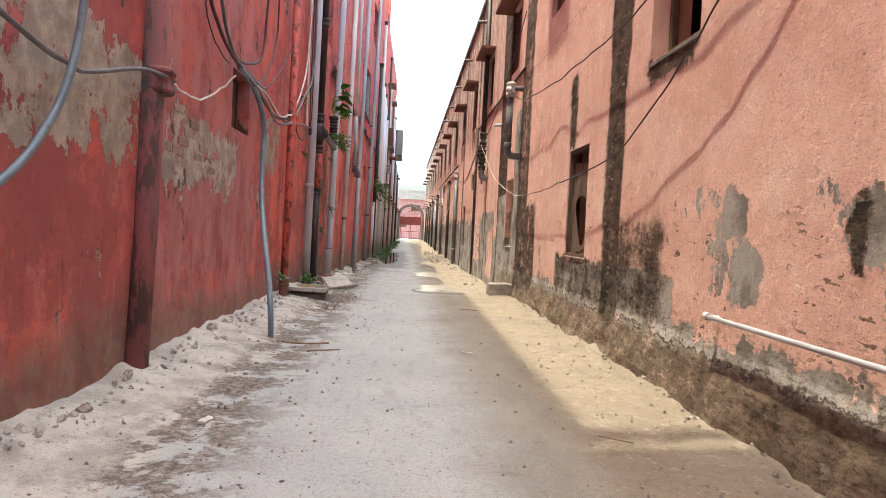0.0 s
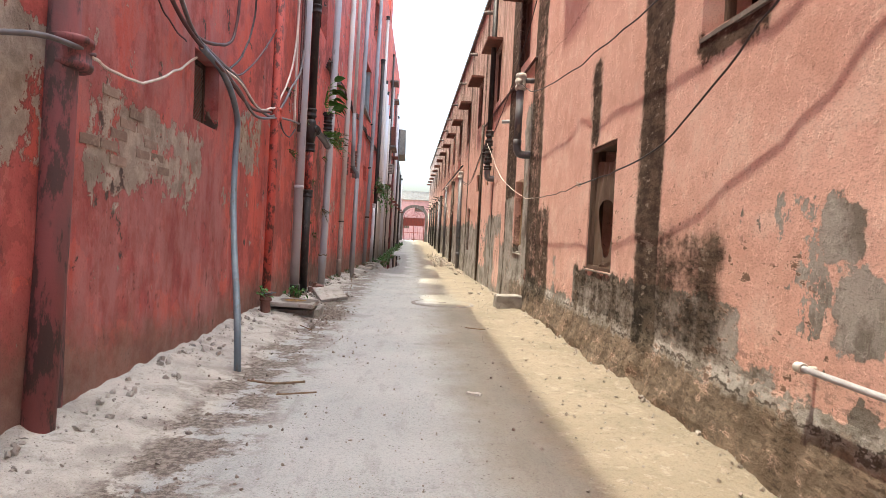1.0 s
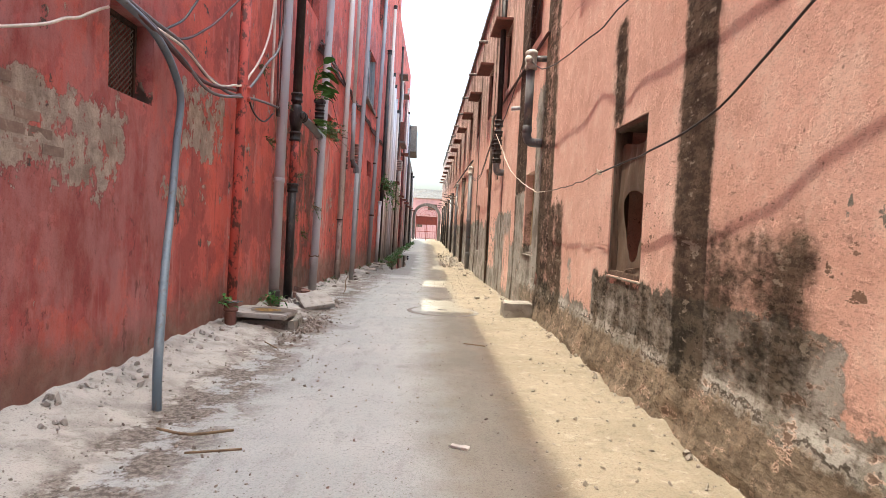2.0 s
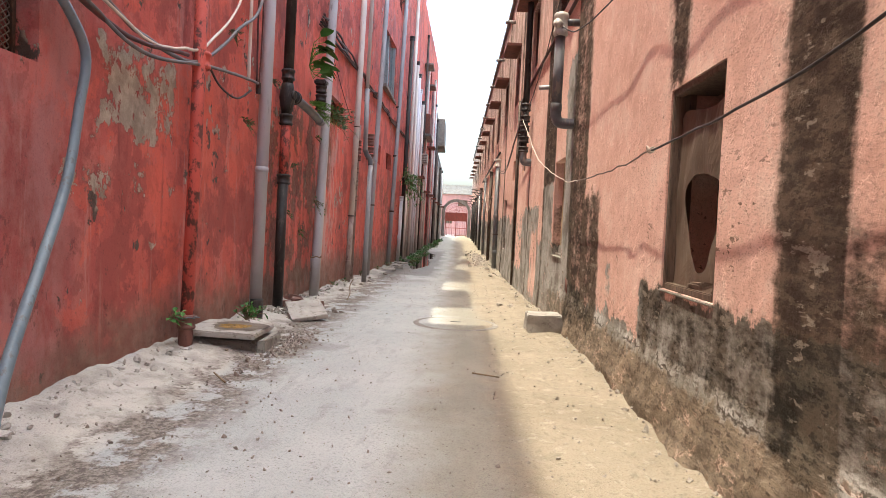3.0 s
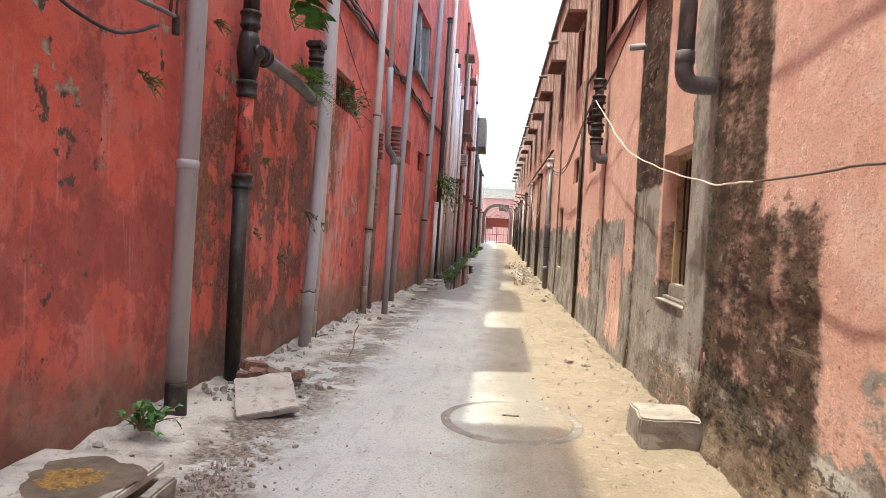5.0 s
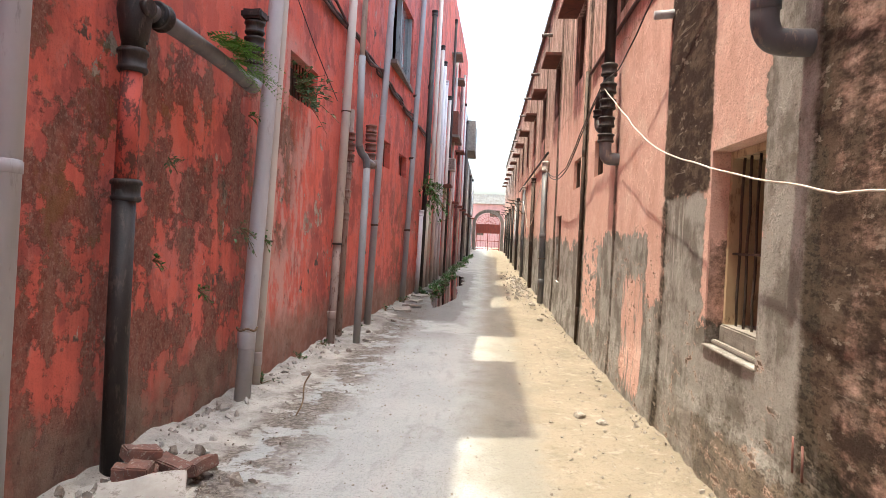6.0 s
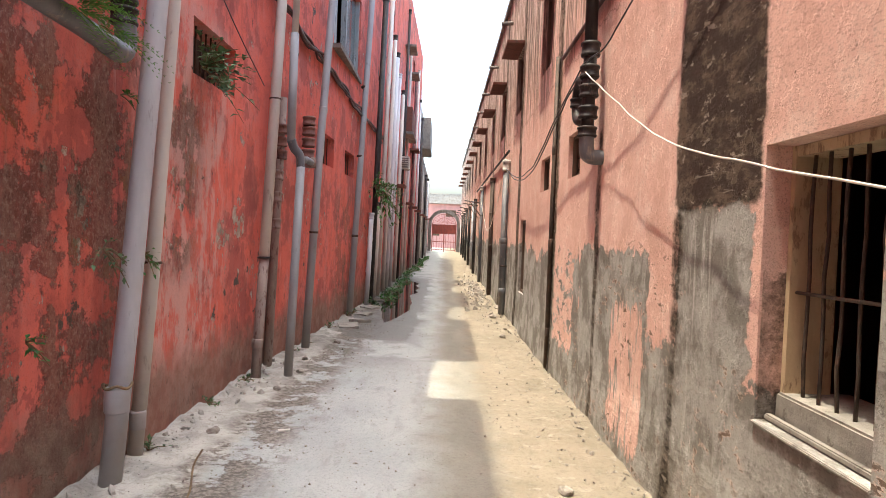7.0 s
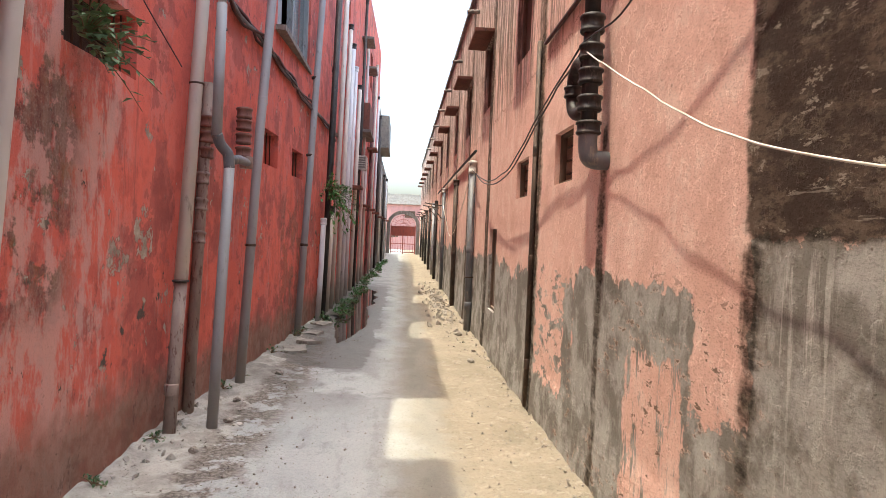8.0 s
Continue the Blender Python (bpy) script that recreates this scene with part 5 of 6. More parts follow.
for y, h, m in ((27.0, 3.1, STEEL_DARK), (31.8, 3.2, PVC_DARK), (36.4, 3.0, IRON_BLACK), (38.4, 3.0, PVC_GREY), (42.2, 2.9, IRON_BLACK), (46.5, 2.9, IRON_BLACK), (50.5, 2.8, IRON_BLACK), (55, 2.8, IRON_BLACK)):
    t = pipe_run("dark drain pipe on the salmon wall", [(1.79, y, -0.28), (1.79, y + 0.05, h)], 0.06, m, (h * 0.4,), (h * 0.7,), GR, clamp_x=1.87)
    fitting("cap", (1.79, y + 0.05, h), 0.065, 0.16, AC_WHITE if m is PVC_DARK else m, t, SOCKET)
for y in (33.5, 35.8, 40.4, 44.6, 48.4, 52.6):
    b = thing("steel_bracket", "rusty steel bracket arm without its lamp", "bracket", "steel brackets on the salmon wall")
    tube("arm", [(1.87, y, 2.75), (1.22, y - 0.1, 2.83)], 0.022, STEEL_DARK, b, sides=8)
    tube("brace", [(1.87, y, 2.25), (1.42, y - 0.07, 2.79)], 0.018, STEEL_DARK, b, sides=8)
for i, y in enumerate((16.2, 19.9, 23.7, 27.6, 31.2, 34.6, 38.2, 42, 46)):
    tagged(tube("rain_spout", [(1.88, y, 6.42), (1.60, y, 6.40)], 0.045, GREYSLAB, sides=14), "short cement rain spout under the roof edge", "rain spout", "rain spouts")
rail = thing("wall_rail", "painted steel pipe rail fixed low on the wall", "rail")
tube("rail_pipe", [(1.80, 0.2, 0.585), (1.80, 3.53, 0.605)], 0.0150, PVC_GREY, rail, sides=14)
fitting("end_bend", (1.80, 3.535, 0.605), 0.022, 0.05, AC_WHITE, rail, COLLAR, axis=(0, 1, 0))
for y in (3.535, 1.8):
    tube("stay", [(1.80, y, 0.60), (1.88, y, 0.60)], 0.014, AC_WHITE, rail, sides=10)

# ---- cables ----
def cable(label, pts, r, mat, n=8, sag=0.0, group="", kinks=0.0, seed=1, name="cable"):
    q = spline(pts, n)
    if kinks:
        q = [p + kinks * Vector((noise.noise(Vector((i * 0.33, seed, 1))), 0, noise.noise(Vector((i * 0.41, seed, 7))))) for i, p in enumerate(q)]
    return tagged(tube(name, q, r, mat, sides=8), label, "cable", group)


GC = "cables along the red wall"
cable("black cable slung in front of the salmon wall", [(1.70, 1.4, 4.2), (1.75, 2.6, 3.1), (1.755, 3.54, 2.48), (1.755, 4.05, 2.21), (1.755, 5.10, 1.81), (1.755, 6.2, 1.70), (1.755, 7.22, 1.668)], 0.0068, CABLE_BLACK, 8, kinks=0.014)
tie = thing("cable_knot", "twisted splice between black and white cables", "cable knot")
for i in range(3):
    tube("wrap", [(1.755 + 0.014 * math.cos(a), 7.20 + 0.02 * i + 0.004 * a, 1.668 + 0.016 * math.sin(a)) for a in np.linspace(0, 6.3, 14)], 0.004, CABLE_WHITE, tie, sides=6)
tube("loose_end", [(1.755, 7.24, 1.67), (1.74, 7.28, 1.70), (1.75, 7.30, 1.66)], 0.004, CABLE_WHITE, tie, sides=6)
cable("dust-brown wire drooping on from the splice", [(1.755, 7.22, 1.668), (1.755, 8.0, 1.635), (1.755, 8.7, 1.63), (1.755, 9.6, 1.64)], 0.0058, CABLE_DUSTY, 8, kinks=0.014, seed=4)
cable("white wire drooping up to the soil stack", [(1.755, 9.6, 1.64), (1.75, 10.4, 1.70), (1.75, 11.9, 1.97), (1.74, 12.9, 2.22), (1.72, 13.95, 2.66), (1.68, 15.0, 3.17)], 0.0052, CABLE_WHITE, 8, kinks=0.014, seed=4)
cable("thin brown wire from the tee along the salmon wall", [(1.66, 10.60, 3.44), (1.70, 9.6, 3.12), (1.75, 7.79, 2.95), (1.75, 6.10, 2.88), (1.75, 4.64, 2.90), (1.72, 3.0, 3.3), (1.7, 1.0, 4.2)], 0.007, CABLE_BLACK, 8, kinks=0.02, seed=8)
cable("dark wire from the soil stack up the wall", [(1.68, 15.0, 3.2), (1.70, 14.1, 3.17), (1.72, 12.9, 3.45), (1.74, 11.6, 3.9), (1.76, 10.0, 4.6)], 0.007, CABLE_BLACK, 8, kinks=0.015, seed=11)
for s in (0.0, 0.05):
    cable("paired dark wires sagging to the drain pipe", [(1.69, 15.05, 3.2 - s), (1.70, 16.3, 3.0 - s), (1.70, 18.2, 2.60 - 1.4 * s), (1.72, 20.4, 2.62 - s), (1.76, 22.9, 3.02)], 0.008, CABLE_BLACK, 8, kinks=0.015, seed=13 + s * 40)
cable("thin wire drooping along the far salmon wall", [(1.76, 23.1, 3.0), (1.74, 25.5, 2.1), (1.74, 28.0, 1.7), (1.76, 31.7, 2.7)], 0.008, CABLE_WHITE, 8, kinks=0.02, seed=17)
cable("dark conduit running along the salmon wall", [(1.845, 10.4, 3.80), (1.845, 14.0, 3.82), (1.845, 17.0, 3.80)], 0.022, CABLE_BROWN, 6, name="conduit")
cable("dark conduit running along the salmon wall", [(1.82, 23.0, 3.42), (1.82, 29, 3.40), (1.82, 36.0, 3.35)], 0.03, CABLE_BLACK, 6, name="conduit")

cable("thick blue-grey hose hanging off the red wall", [(-1.46, 2.84, 3.2), (-1.48, 2.83, 2.3), (-1.50, 2.81, 1.99), (-1.50, 2.73, 1.69), (-1.50, 2.57, 1.42), (-1.50, 2.25, 1.14), (-1.5, 1.6, 0.85), (-1.5, 0.6, 0.7)], 0.018, HOSE, 8, group=GC, name="hose")
cable("grey cable tied to the sunken pipe", [(-1.66, 0.4, 2.3), (-1.66, 2.49, 1.82), (-1.66, 3.00, 1.75), (-1.66, 3.21, 1.76), (-1.63, 3.75, 1.91), (-1.57, 4.08, 1.93)], 0.014, CABLE_GREY, 8, group=GC)
cable("white wire from the sunken pipe to the mesh window", [(-1.57, 4.10, 1.92), (-1.64, 4.45, 1.93), (-1.66, 4.95, 1.97), (-1.66, 5.5, 2.18), (-1.66, 5.9, 2.38)], 0.009, CABLE_WHITE, 8, group=GC, kinks=0.01)
cable("blue-grey conduit looping from the mesh window to the ground", [(-1.62, 5.9, 2.46), (-1.62, 6.3, 2.43), (-1.62, 6.56, 2.37), (-1.61, 6.78, 2.24), (-1.61, 6.95, 2.04), (-1.60, 6.88, 1.72), (-1.55, 6.70, 1.30), (-1.42, 6.30, 0.88), (-1.28, 5.90, 0.52), (-1.21, 5.70, 0.25), (-1.19, 5.66, -0.02)], 0.028, HOSE, 8, group=GC, name="conduit")
BUNDLE = [([(-1.62, 5.14, 2.95), (-1.62, 5.71, 2.52), (-1.62, 6.94, 2.47), (-1.61, 7.57, 2.35), (-1.60, 8.48, 2.39), (-1.58, 9.37, 2.92), (-1.57, 10.05, 3.5), (-1.58, 10.2, 5.2)], 0.016, CABLE_GREY),
          ([(-1.63, 4.9, 3.2), (-1.62, 5.75, 2.50), (-1.60, 6.94, 2.43), (-1.60, 7.67, 2.33), (-1.60, 8.2, 2.42), (-1.60, 8.74, 2.62), (-1.60, 9.60, 3.44), (-1.6, 9.9, 5.0)], 0.012, CABLE_WHITE),
          ([(-1.64, 5.6, 2.55), (-1.60, 6.71, 2.39), (-1.60, 7.58, 2.23), (-1.58, 8.55, 2.38), (-1.58, 9.3, 2.48), (-1.58, 10.02, 2.55)], 0.014, CABLE_GREY),
          ([(-1.58, 8.69, 2.40), (-1.60, 9.0, 2.30), (-1.60, 9.44, 2.28), (-1.60, 9.85, 2.44)], 0.010, CABLE_BLACK),
          ([(-1.62, 6.95, 3.8), (-1.62, 6.90, 3.2), (-1.62, 6.7, 2.75), (-1.62, 6.1, 2.55), (-1.62, 5.7, 2.50)], 0.014, CABLE_BROWN),
          ([(-1.62, 8.3, 4.4), (-1.62, 8.75, 3.7), (-1.62, 8.0, 3.05), (-1.62, 7.1, 2.55), (-1.62, 6.5, 2.43)], 0.010, CABLE_BROWN),
          ([(-1.62, 7.4, 4.2), (-1.62, 7.5, 3.3), (-1.62, 7.1, 2.75), (-1.62, 6.6, 2.45)], 0.010, CABLE_BLACK),
          ([(-1.64, 4.4, 4.0), (-1.63, 4.85, 2.95), (-1.62, 5.4, 2.55), (-1.61, 6.5, 2.40), (-1.60, 7.4, 2.28), (-1.60, 8.3, 2.40)], 0.016, CABLE_BROWN),
          ([(-1.63, 4.6, 3.4), (-1.63, 4.95, 2.62), (-1.63, 5.3, 2.45), (-1.64, 5.62, 2.42)], 0.006, CABLE_BROWN),
          ([(-1.60, 9.75, 2.52), (-1.61, 9.80, 3.2), (-1.62, 9.85, 5.5)], 0.018, CABLE_WHITE),
          ([(-1.58, 9.95, 2.55), (-1.59, 9.98, 3.3), (-1.6, 10.05, 5.5)], 0.010, CABLE_BROWN),
          ([(-1.57, 10.0, 2.5), (-1.57, 10.06, 3.3), (-1.59, 10.12, 5.5)], 0.008, CABLE_BROWN)]
for i, (pts, r, mat) in enumerate(BUNDLE):
    word = {CABLE_GREY: "grey", CABLE_WHITE: "pale", CABLE_BLACK: "black", CABLE_BROWN: "brown"}[mat]
    cable(word + " cable in the tangle on the red wall", pts, r, mat, 8, group=GC, kinks=0.008, seed=20 + i)
tape = tagged(fitting("cable_joint", (-1.58, 10.02, 2.50), 0.022, 0.12, CABLE_BLACK, None, COLLAR), "black taped end of the cable bundle", "cable joint")
for i in range(5):
    cable("dusty cable bundle slung along the red wall", [(LX(13.2) + 0.05 + 0.015 * i, 13.2, 4.15 + 0.04 * i), (LX(16) + 0.06, 16.0, 4.28 + 0.03 * i), (LX(18) + 0.05 + 0.01 * i, 18.2, 4.27 - 0.02 * i), (LX(20) + 0.06, 20.4, 4.12 + 0.025 * i), (LX(22.4) + 0.05, 22.4, 4.10 - 0.03 * i), (LX(26) + 0.06, 26.2, 3.95 + 0.03 * i)], 0.019, (CABLE_BROWN, CABLE_BLACK, CABLE_BROWN, CABLE_GREY, CABLE_BROWN)[i], 7, group=GC, kinks=0.09, seed=40 + i)
cable("thin wire crossing the red wall", [(LX(13.4) + 0.03, 13.6, 4.3), (-1.68, 15.2, 3.6), (-1.68, 16.4, 3.2)], 0.006, CABLE_BROWN, 7, group=GC)

# ---- far end of the lane ----
low = thing("far_house", "weathered grey house with a jutting roof slab", "house")
part("wall", box_bm(-4.2, LX(51), 43.2, 60.5, -0.3, 5.6), GREYSLAB, low)
part("balcony_slab", rough_up(box_bm(-1.2, -0.42, 43.6, 47.6, 6.05, 6.3, 0.02), 0.02, 2), CONCRETE, low)
part("parapet", rough_up(box_bm(-1.25, -0.44, 43.62, 47.6, 6.3, 7.75, 0.02), 0.02, 2, 3), CONCRETE, low)
part("upper_wall", box_bm(-4.2, -0.95, 43.2, 49, 5.6, 8.2), GREYSLAB, low)
for y in (45.5, 50, 54.5):
    part("window", box_bm(LX(y) - 0.1, LX(51) + 0.02, y, y + 0.8, 1.5, 2.5), WOOD_DARK, low)
for i, (y, z, w) in enumerate(((32.4, 8.3, 1.2), (34.2, 7.75, 1.2), (36.0, 5.0, 1.2), (29.5, 3.0, 1.0), (33.5, 2.6, 1.0), (36.2, 2.55, 1.0), (39.2, 2.5, 1.0), (42.4, 2.4, 1.0), (46.2, 2.4, 1.0), (50.2, 2.35, 1.0))):
    tagged(part("sunshade_slab", rough_up(box_bm(LX(y) - 0.02, LX(y) + 0.40, y, y + w, z, z + 0.08, 0.006), 0.01, 4, i, 2), GREYSLAB if z > 7 else CHAJJA), "weathered cement sunshade on the red wall", "sunshade", "sunshades on the red wall")
rb = thing("boxed_balcony", "dark red boxed-in balcony on the wall", "balcony")
part("front", box_bm(LX(33) + 0.003, LX(33) + 0.36, 32.0, 34.2, 5.15, 6.05, 0.02), CHAJJA, rb)
part("floor_slab", box_bm(LX(33) + 0.003, LX(33) + 0.42, 31.9, 34.3, 5.05, 5.147, 0.01), GREYSLAB, rb)
ac = thing("air_conditioner", "aged white window air conditioner in the red wall", "air conditioner")
casing = part("casing", box_bm(LX(32) + 0.003, LX(32) + 0.36, 31.4, 32.1, 3.75, 4.2, 0.02), AC_WHITE, ac)
for i in range(5):
    part("slat", box_bm(LX(32) + 0.08, LX(32) + 0.33, 31.38, 31.402, 3.80 + 0.075 * i, 3.84 + 0.075 * i), GREYSLAB, casing)

gate = thing("lane_gate", "red steel gate with a fan of bars under an arch", "gate")
GY = 60.0
for x in (-0.42, 0.52, 1.46):
    part("gate_post", box_bm(x - 0.04, x + 0.04, GY - 0.04, GY + 0.04, 0, 2.25), GATE_RED, gate)
for z in (0.15, 0.8, 1.45, 2.15):
    part("gate_rail", box_bm(-0.42, 1.46, GY - 0.025, GY + 0.025, z - 0.03, z + 0.03), GATE_RED, gate)
for x0, x1 in ((-0.38, 0.48), (0.56, 1.42)):
    part("gate_panel", box_bm(x0, x1, GY - 0.008, GY + 0.008, 1.48, 2.12), GATE_RED, gate)
    for i in range(4):
        xx = x0 + (i + 0.5) * (x1 - x0) / 4
        tube("gate_bar", [(xx, GY, 0.15), (xx, GY, 1.45)], 0.014, GATE_RED, gate, sides=6)
for i in range(11):
    a = math.pi * (i + 0.5) / 11
    tube("fan_bar", [(0.52 + 0.22 * math.cos(a), GY, 2.2 + 0.16 * math.sin(a)), (0.52 + 0.92 * math.cos(a), GY, 2.2 + 0.80 * math.sin(a))], 0.014, GATE_RED, gate, sides=6)
for r in (0.22, 0.60, 0.93):
    tube("fan_ring", [(0.52 + r * math.cos(a), GY, 2.2 + 0.86 * r * math.sin(a)) for a in np.linspace(0, math.pi, 24)], 0.016, GATE_RED, gate, sides=6)


def make_arch():
    t = thing("gate_arch", "grey cement arch over the lane gate", "arch")
    n = 24
    verts, faces = [], []
    for i in range(n + 1):
        a = math.pi * i / n
        for r, zz in ((1.02, 0.92), (1.28, 1.18)):
            for y in (GY - 0.2, GY + 0.2):
                verts.append((0.52 + r * math.cos(a), y, 2.2 + zz * math.sin(a)))
    for i in range(n):
        o = 4 * i
        for q in ((0, 1, 5, 4), (2, 6, 7, 3), (0, 4, 6, 2), (1, 3, 7, 5)):
            faces.append(tuple(o + s for s in q))
    obj("arch_band", verts, faces, GREYSLAB, t)
    for x in (-0.76, 1.54):
        part("pier", box_bm(x, x + 0.26, GY - 0.2, GY + 0.2, -0.1, 2.2), GREYSLAB, t)
    return t


make_arch()
fb = thing("far_building", "pale pink building with a weathered roof behind the gate", "building")
part("wall", box_bm(-7, 9, 72, 80, -0.2, 4.35), PINK, fb)
part("roof", rough_up(box_bm(-7.2, 9.2, 71.7, 80, 4.35, 5.35, 0.03), 0.05, 2, 1, 3), CONCRETE_PALE, fb)
part("window", box_bm(0.65, 1.65, 71.96, 72.05, 3.1, 3.75), WOOD_DARK, fb)
for x in (-2.2, -0.6, 2.4):
    part("window", box_bm(x, x + 0.7, 71.96, 72.05, 1.2, 2.2), WOOD_DARK, fb)

# ---- things on the ground ----
ch = thing("inspection_chamber", "brick inspection chamber under a broken concrete cover", "inspection chamber")
part("chamber_wall", rough_up(box_bm(-1.60, -1.06, 8.58, 9.06, -0.06, 0.09, 0.015), 0.008, 9, 2), CONCRETE, ch)
cv = part("cover", rough_up(box_bm(-1.66, -1.05, 8.46, 9.06, 0.0, 0.05, 0.010), 0.006, 16, 5, 5), CONCRETE_PALE, ch, "chipped concrete cover")
cv.matrix_basis = pose(0, 0, 0.095, 0, 1.5, 0)
straw = [(0, 0, 0.056)] + [(r * (0.20 + 0.06 * noise.noise(Vector((2 * math.cos(a), 2 * math.sin(a), 1)))) * math.cos(a), r * (0.17 + 0.06 * noise.noise(Vector((2 * math.cos(a), 2 * math.sin(a), 6)))) * math.sin(a), 0.062 - 0.02 * r * r + 0.008 * noise.noise(Vector((9 * r * math.cos(a), 9 * r * math.sin(a), 2)))) for r in np.linspace(0.15, 1, 7) for a in np.linspace(0, 2 * math.pi, 40)[:-1]]
obj("straw_patch", [(x - 1.32, y + 8.76, z) for x, y, z in straw], [(0, 1 + i, 1 + (i + 1) % 39) for i in range(39)] + [(1 + 39 * j + i, 1 + 39 * (j + 1) + i, 1 + 39 * (j + 1) + (i + 1) % 39, 1 + 39 * j + (i + 1) % 39) for j in range(6) for i in range(39)], DUNG, cv, "yellow straw mush on the cover")
for i in range(2):
    part("side_block", rough_up(box_bm(-1.055, -0.99, 8.56 + 0.25 * i, 8.807 + 0.25 * i, -0.05, 0.10, 0.010), 0.008, 11, i, 3), CONCRETE, ch)
stain = [(0, 0)] + [(0.24 * math.cos(q) * (1 + 0.5 * noise.noise(Vector((1.7 * math.cos(q), 1.7 * math.sin(q), 3)))), 0.21 * math.sin(q) * (1 + 0.5 * noise.noise(Vector((1.7 * math.cos(q), 1.7 * math.sin(q), 8))))) for q in np.linspace(0, 2 * math.pi, 33)[:-1]]
obj("wet_stain", [(x - 1.28, y + 8.79, 0.0535) for x, y in stain], [(0, 1 + i, 1 + (i + 1) % 32) for i in range(32)], STAIN, cv, "dark damp stain under the straw")
sl = thing("broken_slab", "tilted broken slab of pale concrete", "slab")
b = part("slab", rough_up(box_bm(-0.20, 0.20, -0.25, 0.25, -0.025, 0.025, 0.006), 0.014, 8, 4, 4), CONCRETE_PALE, sl)
b.matrix_basis = pose(-1.10, 10.50, 0.10, 15, -6, 24)
for i, (x, y, w, d, rz, tip) in enumerate(((-1.18, 20.3, 0.34, 0.40, 12, 4), (-1.06, 21.0, 0.30, 0.30, 40, -5), (-1.12, 21.9, 0.32, 0.26, -25, 6), (-1.10, 23.0, 0.34, 0.30, 60, 3), (-1.06, 24.4, 0.28, 0.34, 15, -7))):
    o = part("slab_piece", rough_up(box_bm(-w / 2, w / 2, -d / 2, d / 2, -0.03, 0.03, 0.006), 0.022, 6, i * 1.7, 3), CONCRETE)
    o.matrix_basis = pose(x, y, ground_height(x, y) + 0.015, tip, -tip * 0.6, rz)
    tagged(o, "broken piece of grey concrete slab beside the puddle", "slab piece", "slab pieces by the puddle")
rng = random.Random(5)
for x, y, z, rz, w in ((-1.38, 10.95, 0.10, 20, 0.22), (-1.24, 11.10, 0.09, -15, 0.22), (-1.40, 11.05, 0.17, 50, 0.20), (-1.12, 11.18, 0.07, 75, 0.2), (-1.30, 10.85, 0.16, 8, 0.12)):
    b = part("loose_brick", rough_up(box_bm(-w / 2, w / 2, -0.052, 0.052, -0.035, 0.035, 0.008), 0.008, 15, x * 9, 2), BRICK)
    b.matrix_basis = pose(x, y, z, rng.uniform(-14, 14), rng.uniform(-14, 14), rz)
    tagged(b, "dusty broken brick in the rubble heap", "brick", "loose bricks")
blk = part("kerb_block", rough_up(box_bm(1.41, 1.79, 10.24, 10.62, -0.04, 0.205, 0.012), 0.020, 7, 6, 4), CONCRETE, smooth=False)
tagged(blk, "worn concrete kerb block against the salmon wall", "concrete block")
mh = thing("manhole_cover", "round concrete manhole cover flush with the lane", "manhole cover")
lathe("rim", (0.62, 10.62, -0.03), (0.62, 10.62, 0.009), [(0, 0.50), (0.8, 0.50), (1, 0.485)], GREYSLAB, mh, sides=44)
lathe("lid", (0.62, 10.62, -0.02), (0.62, 10.62, 0.014), [(0, 0.43), (0.9, 0.43), (1, 0.42)], GROUND, mh, sides=44)
part("lift_slot", box_bm(0.56, 0.68, 10.70, 10.73, 0.008, 0.018), IRON_BLACK, mh)


def stone_stuff(name, label, seed, count, place, smin, smax, mat=STONE):
    rng = random.Random(seed)
    verts, faces = [], []
    for _ in range(count):
        x, y = place(rng)
        s = smin * (smax / smin) ** (rng.random() ** 2.2)
        z = ground_height(x, y) if -2.3 < x < 2.3 else 0.0
        o = len(verts)
        rot = Euler((rng.uniform(0, 6), rng.uniform(0, 6), rng.uniform(0, 6))).to_matrix()
        sc = (rng.uniform(0.7, 1.4), rng.uniform(0.6, 1.1), rng.uniform(0.45, 0.9))
        for p in ((1, 0, 0), (-1, 0, 0), (0, 1, 0), (0, -1, 0), (0, 0, 1), (0, 0, -1), (0.7, 0.7, 0.4), (-0.7, 0.6, 0.5), (0.6, -0.7, -0.5), (-0.6, -0.7, 0.3)):
            v = Vector([p[i] * sc[i] * s * rng.uniform(0.75, 1.15) for i in range(3)])
            verts.append(rot @ v + Vector((x, y, z + 0.25 * s)))
        me = bmesh.new()
        for v in verts[o:o + 10]:
            me.verts.new(v)
        me.verts.ensure_lookup_table()
        r = bmesh.ops.convex_hull(me, input=me.verts[:])
        me.verts.index_update()
        for f in me.faces:
            faces.append(tuple(o + v.index for v in f.verts))
        me.free()
    return tagged(obj(name, verts, faces, mat), label, "rubble", kind="stuff")


def left_edge(rng):
    y = rng.uniform(0.5, 26)
    return LX(y) + 0.75 + rng.gauss(0, 0.22), y


stone_stuff("gravel", "small grey stones along the crumbling verge", 1, 2600, left_edge, 0.003, 0.016)
stone_stuff("lane_grit", "loose grit on the lane", 2, 2200, lambda r: (r.uniform(-1.0, 1.2), r.uniform(0.5, 20)), 0.003, 0.012)
stone_stuff("sand_stones", "small stones and clods in the sandy edge", 3, 1500, lambda r: (1.35 + r.gauss(0, 0.28), r.uniform(1, 26)), 0.003, 0.018)
stone_stuff("rubble_heap", "heap of broken mortar beside the chamber", 4, 520, lambda r: (-0.90 + r.gauss(0, 0.09), 8.95 + r.gauss(0, 0.40)), 0.006, 0.030)
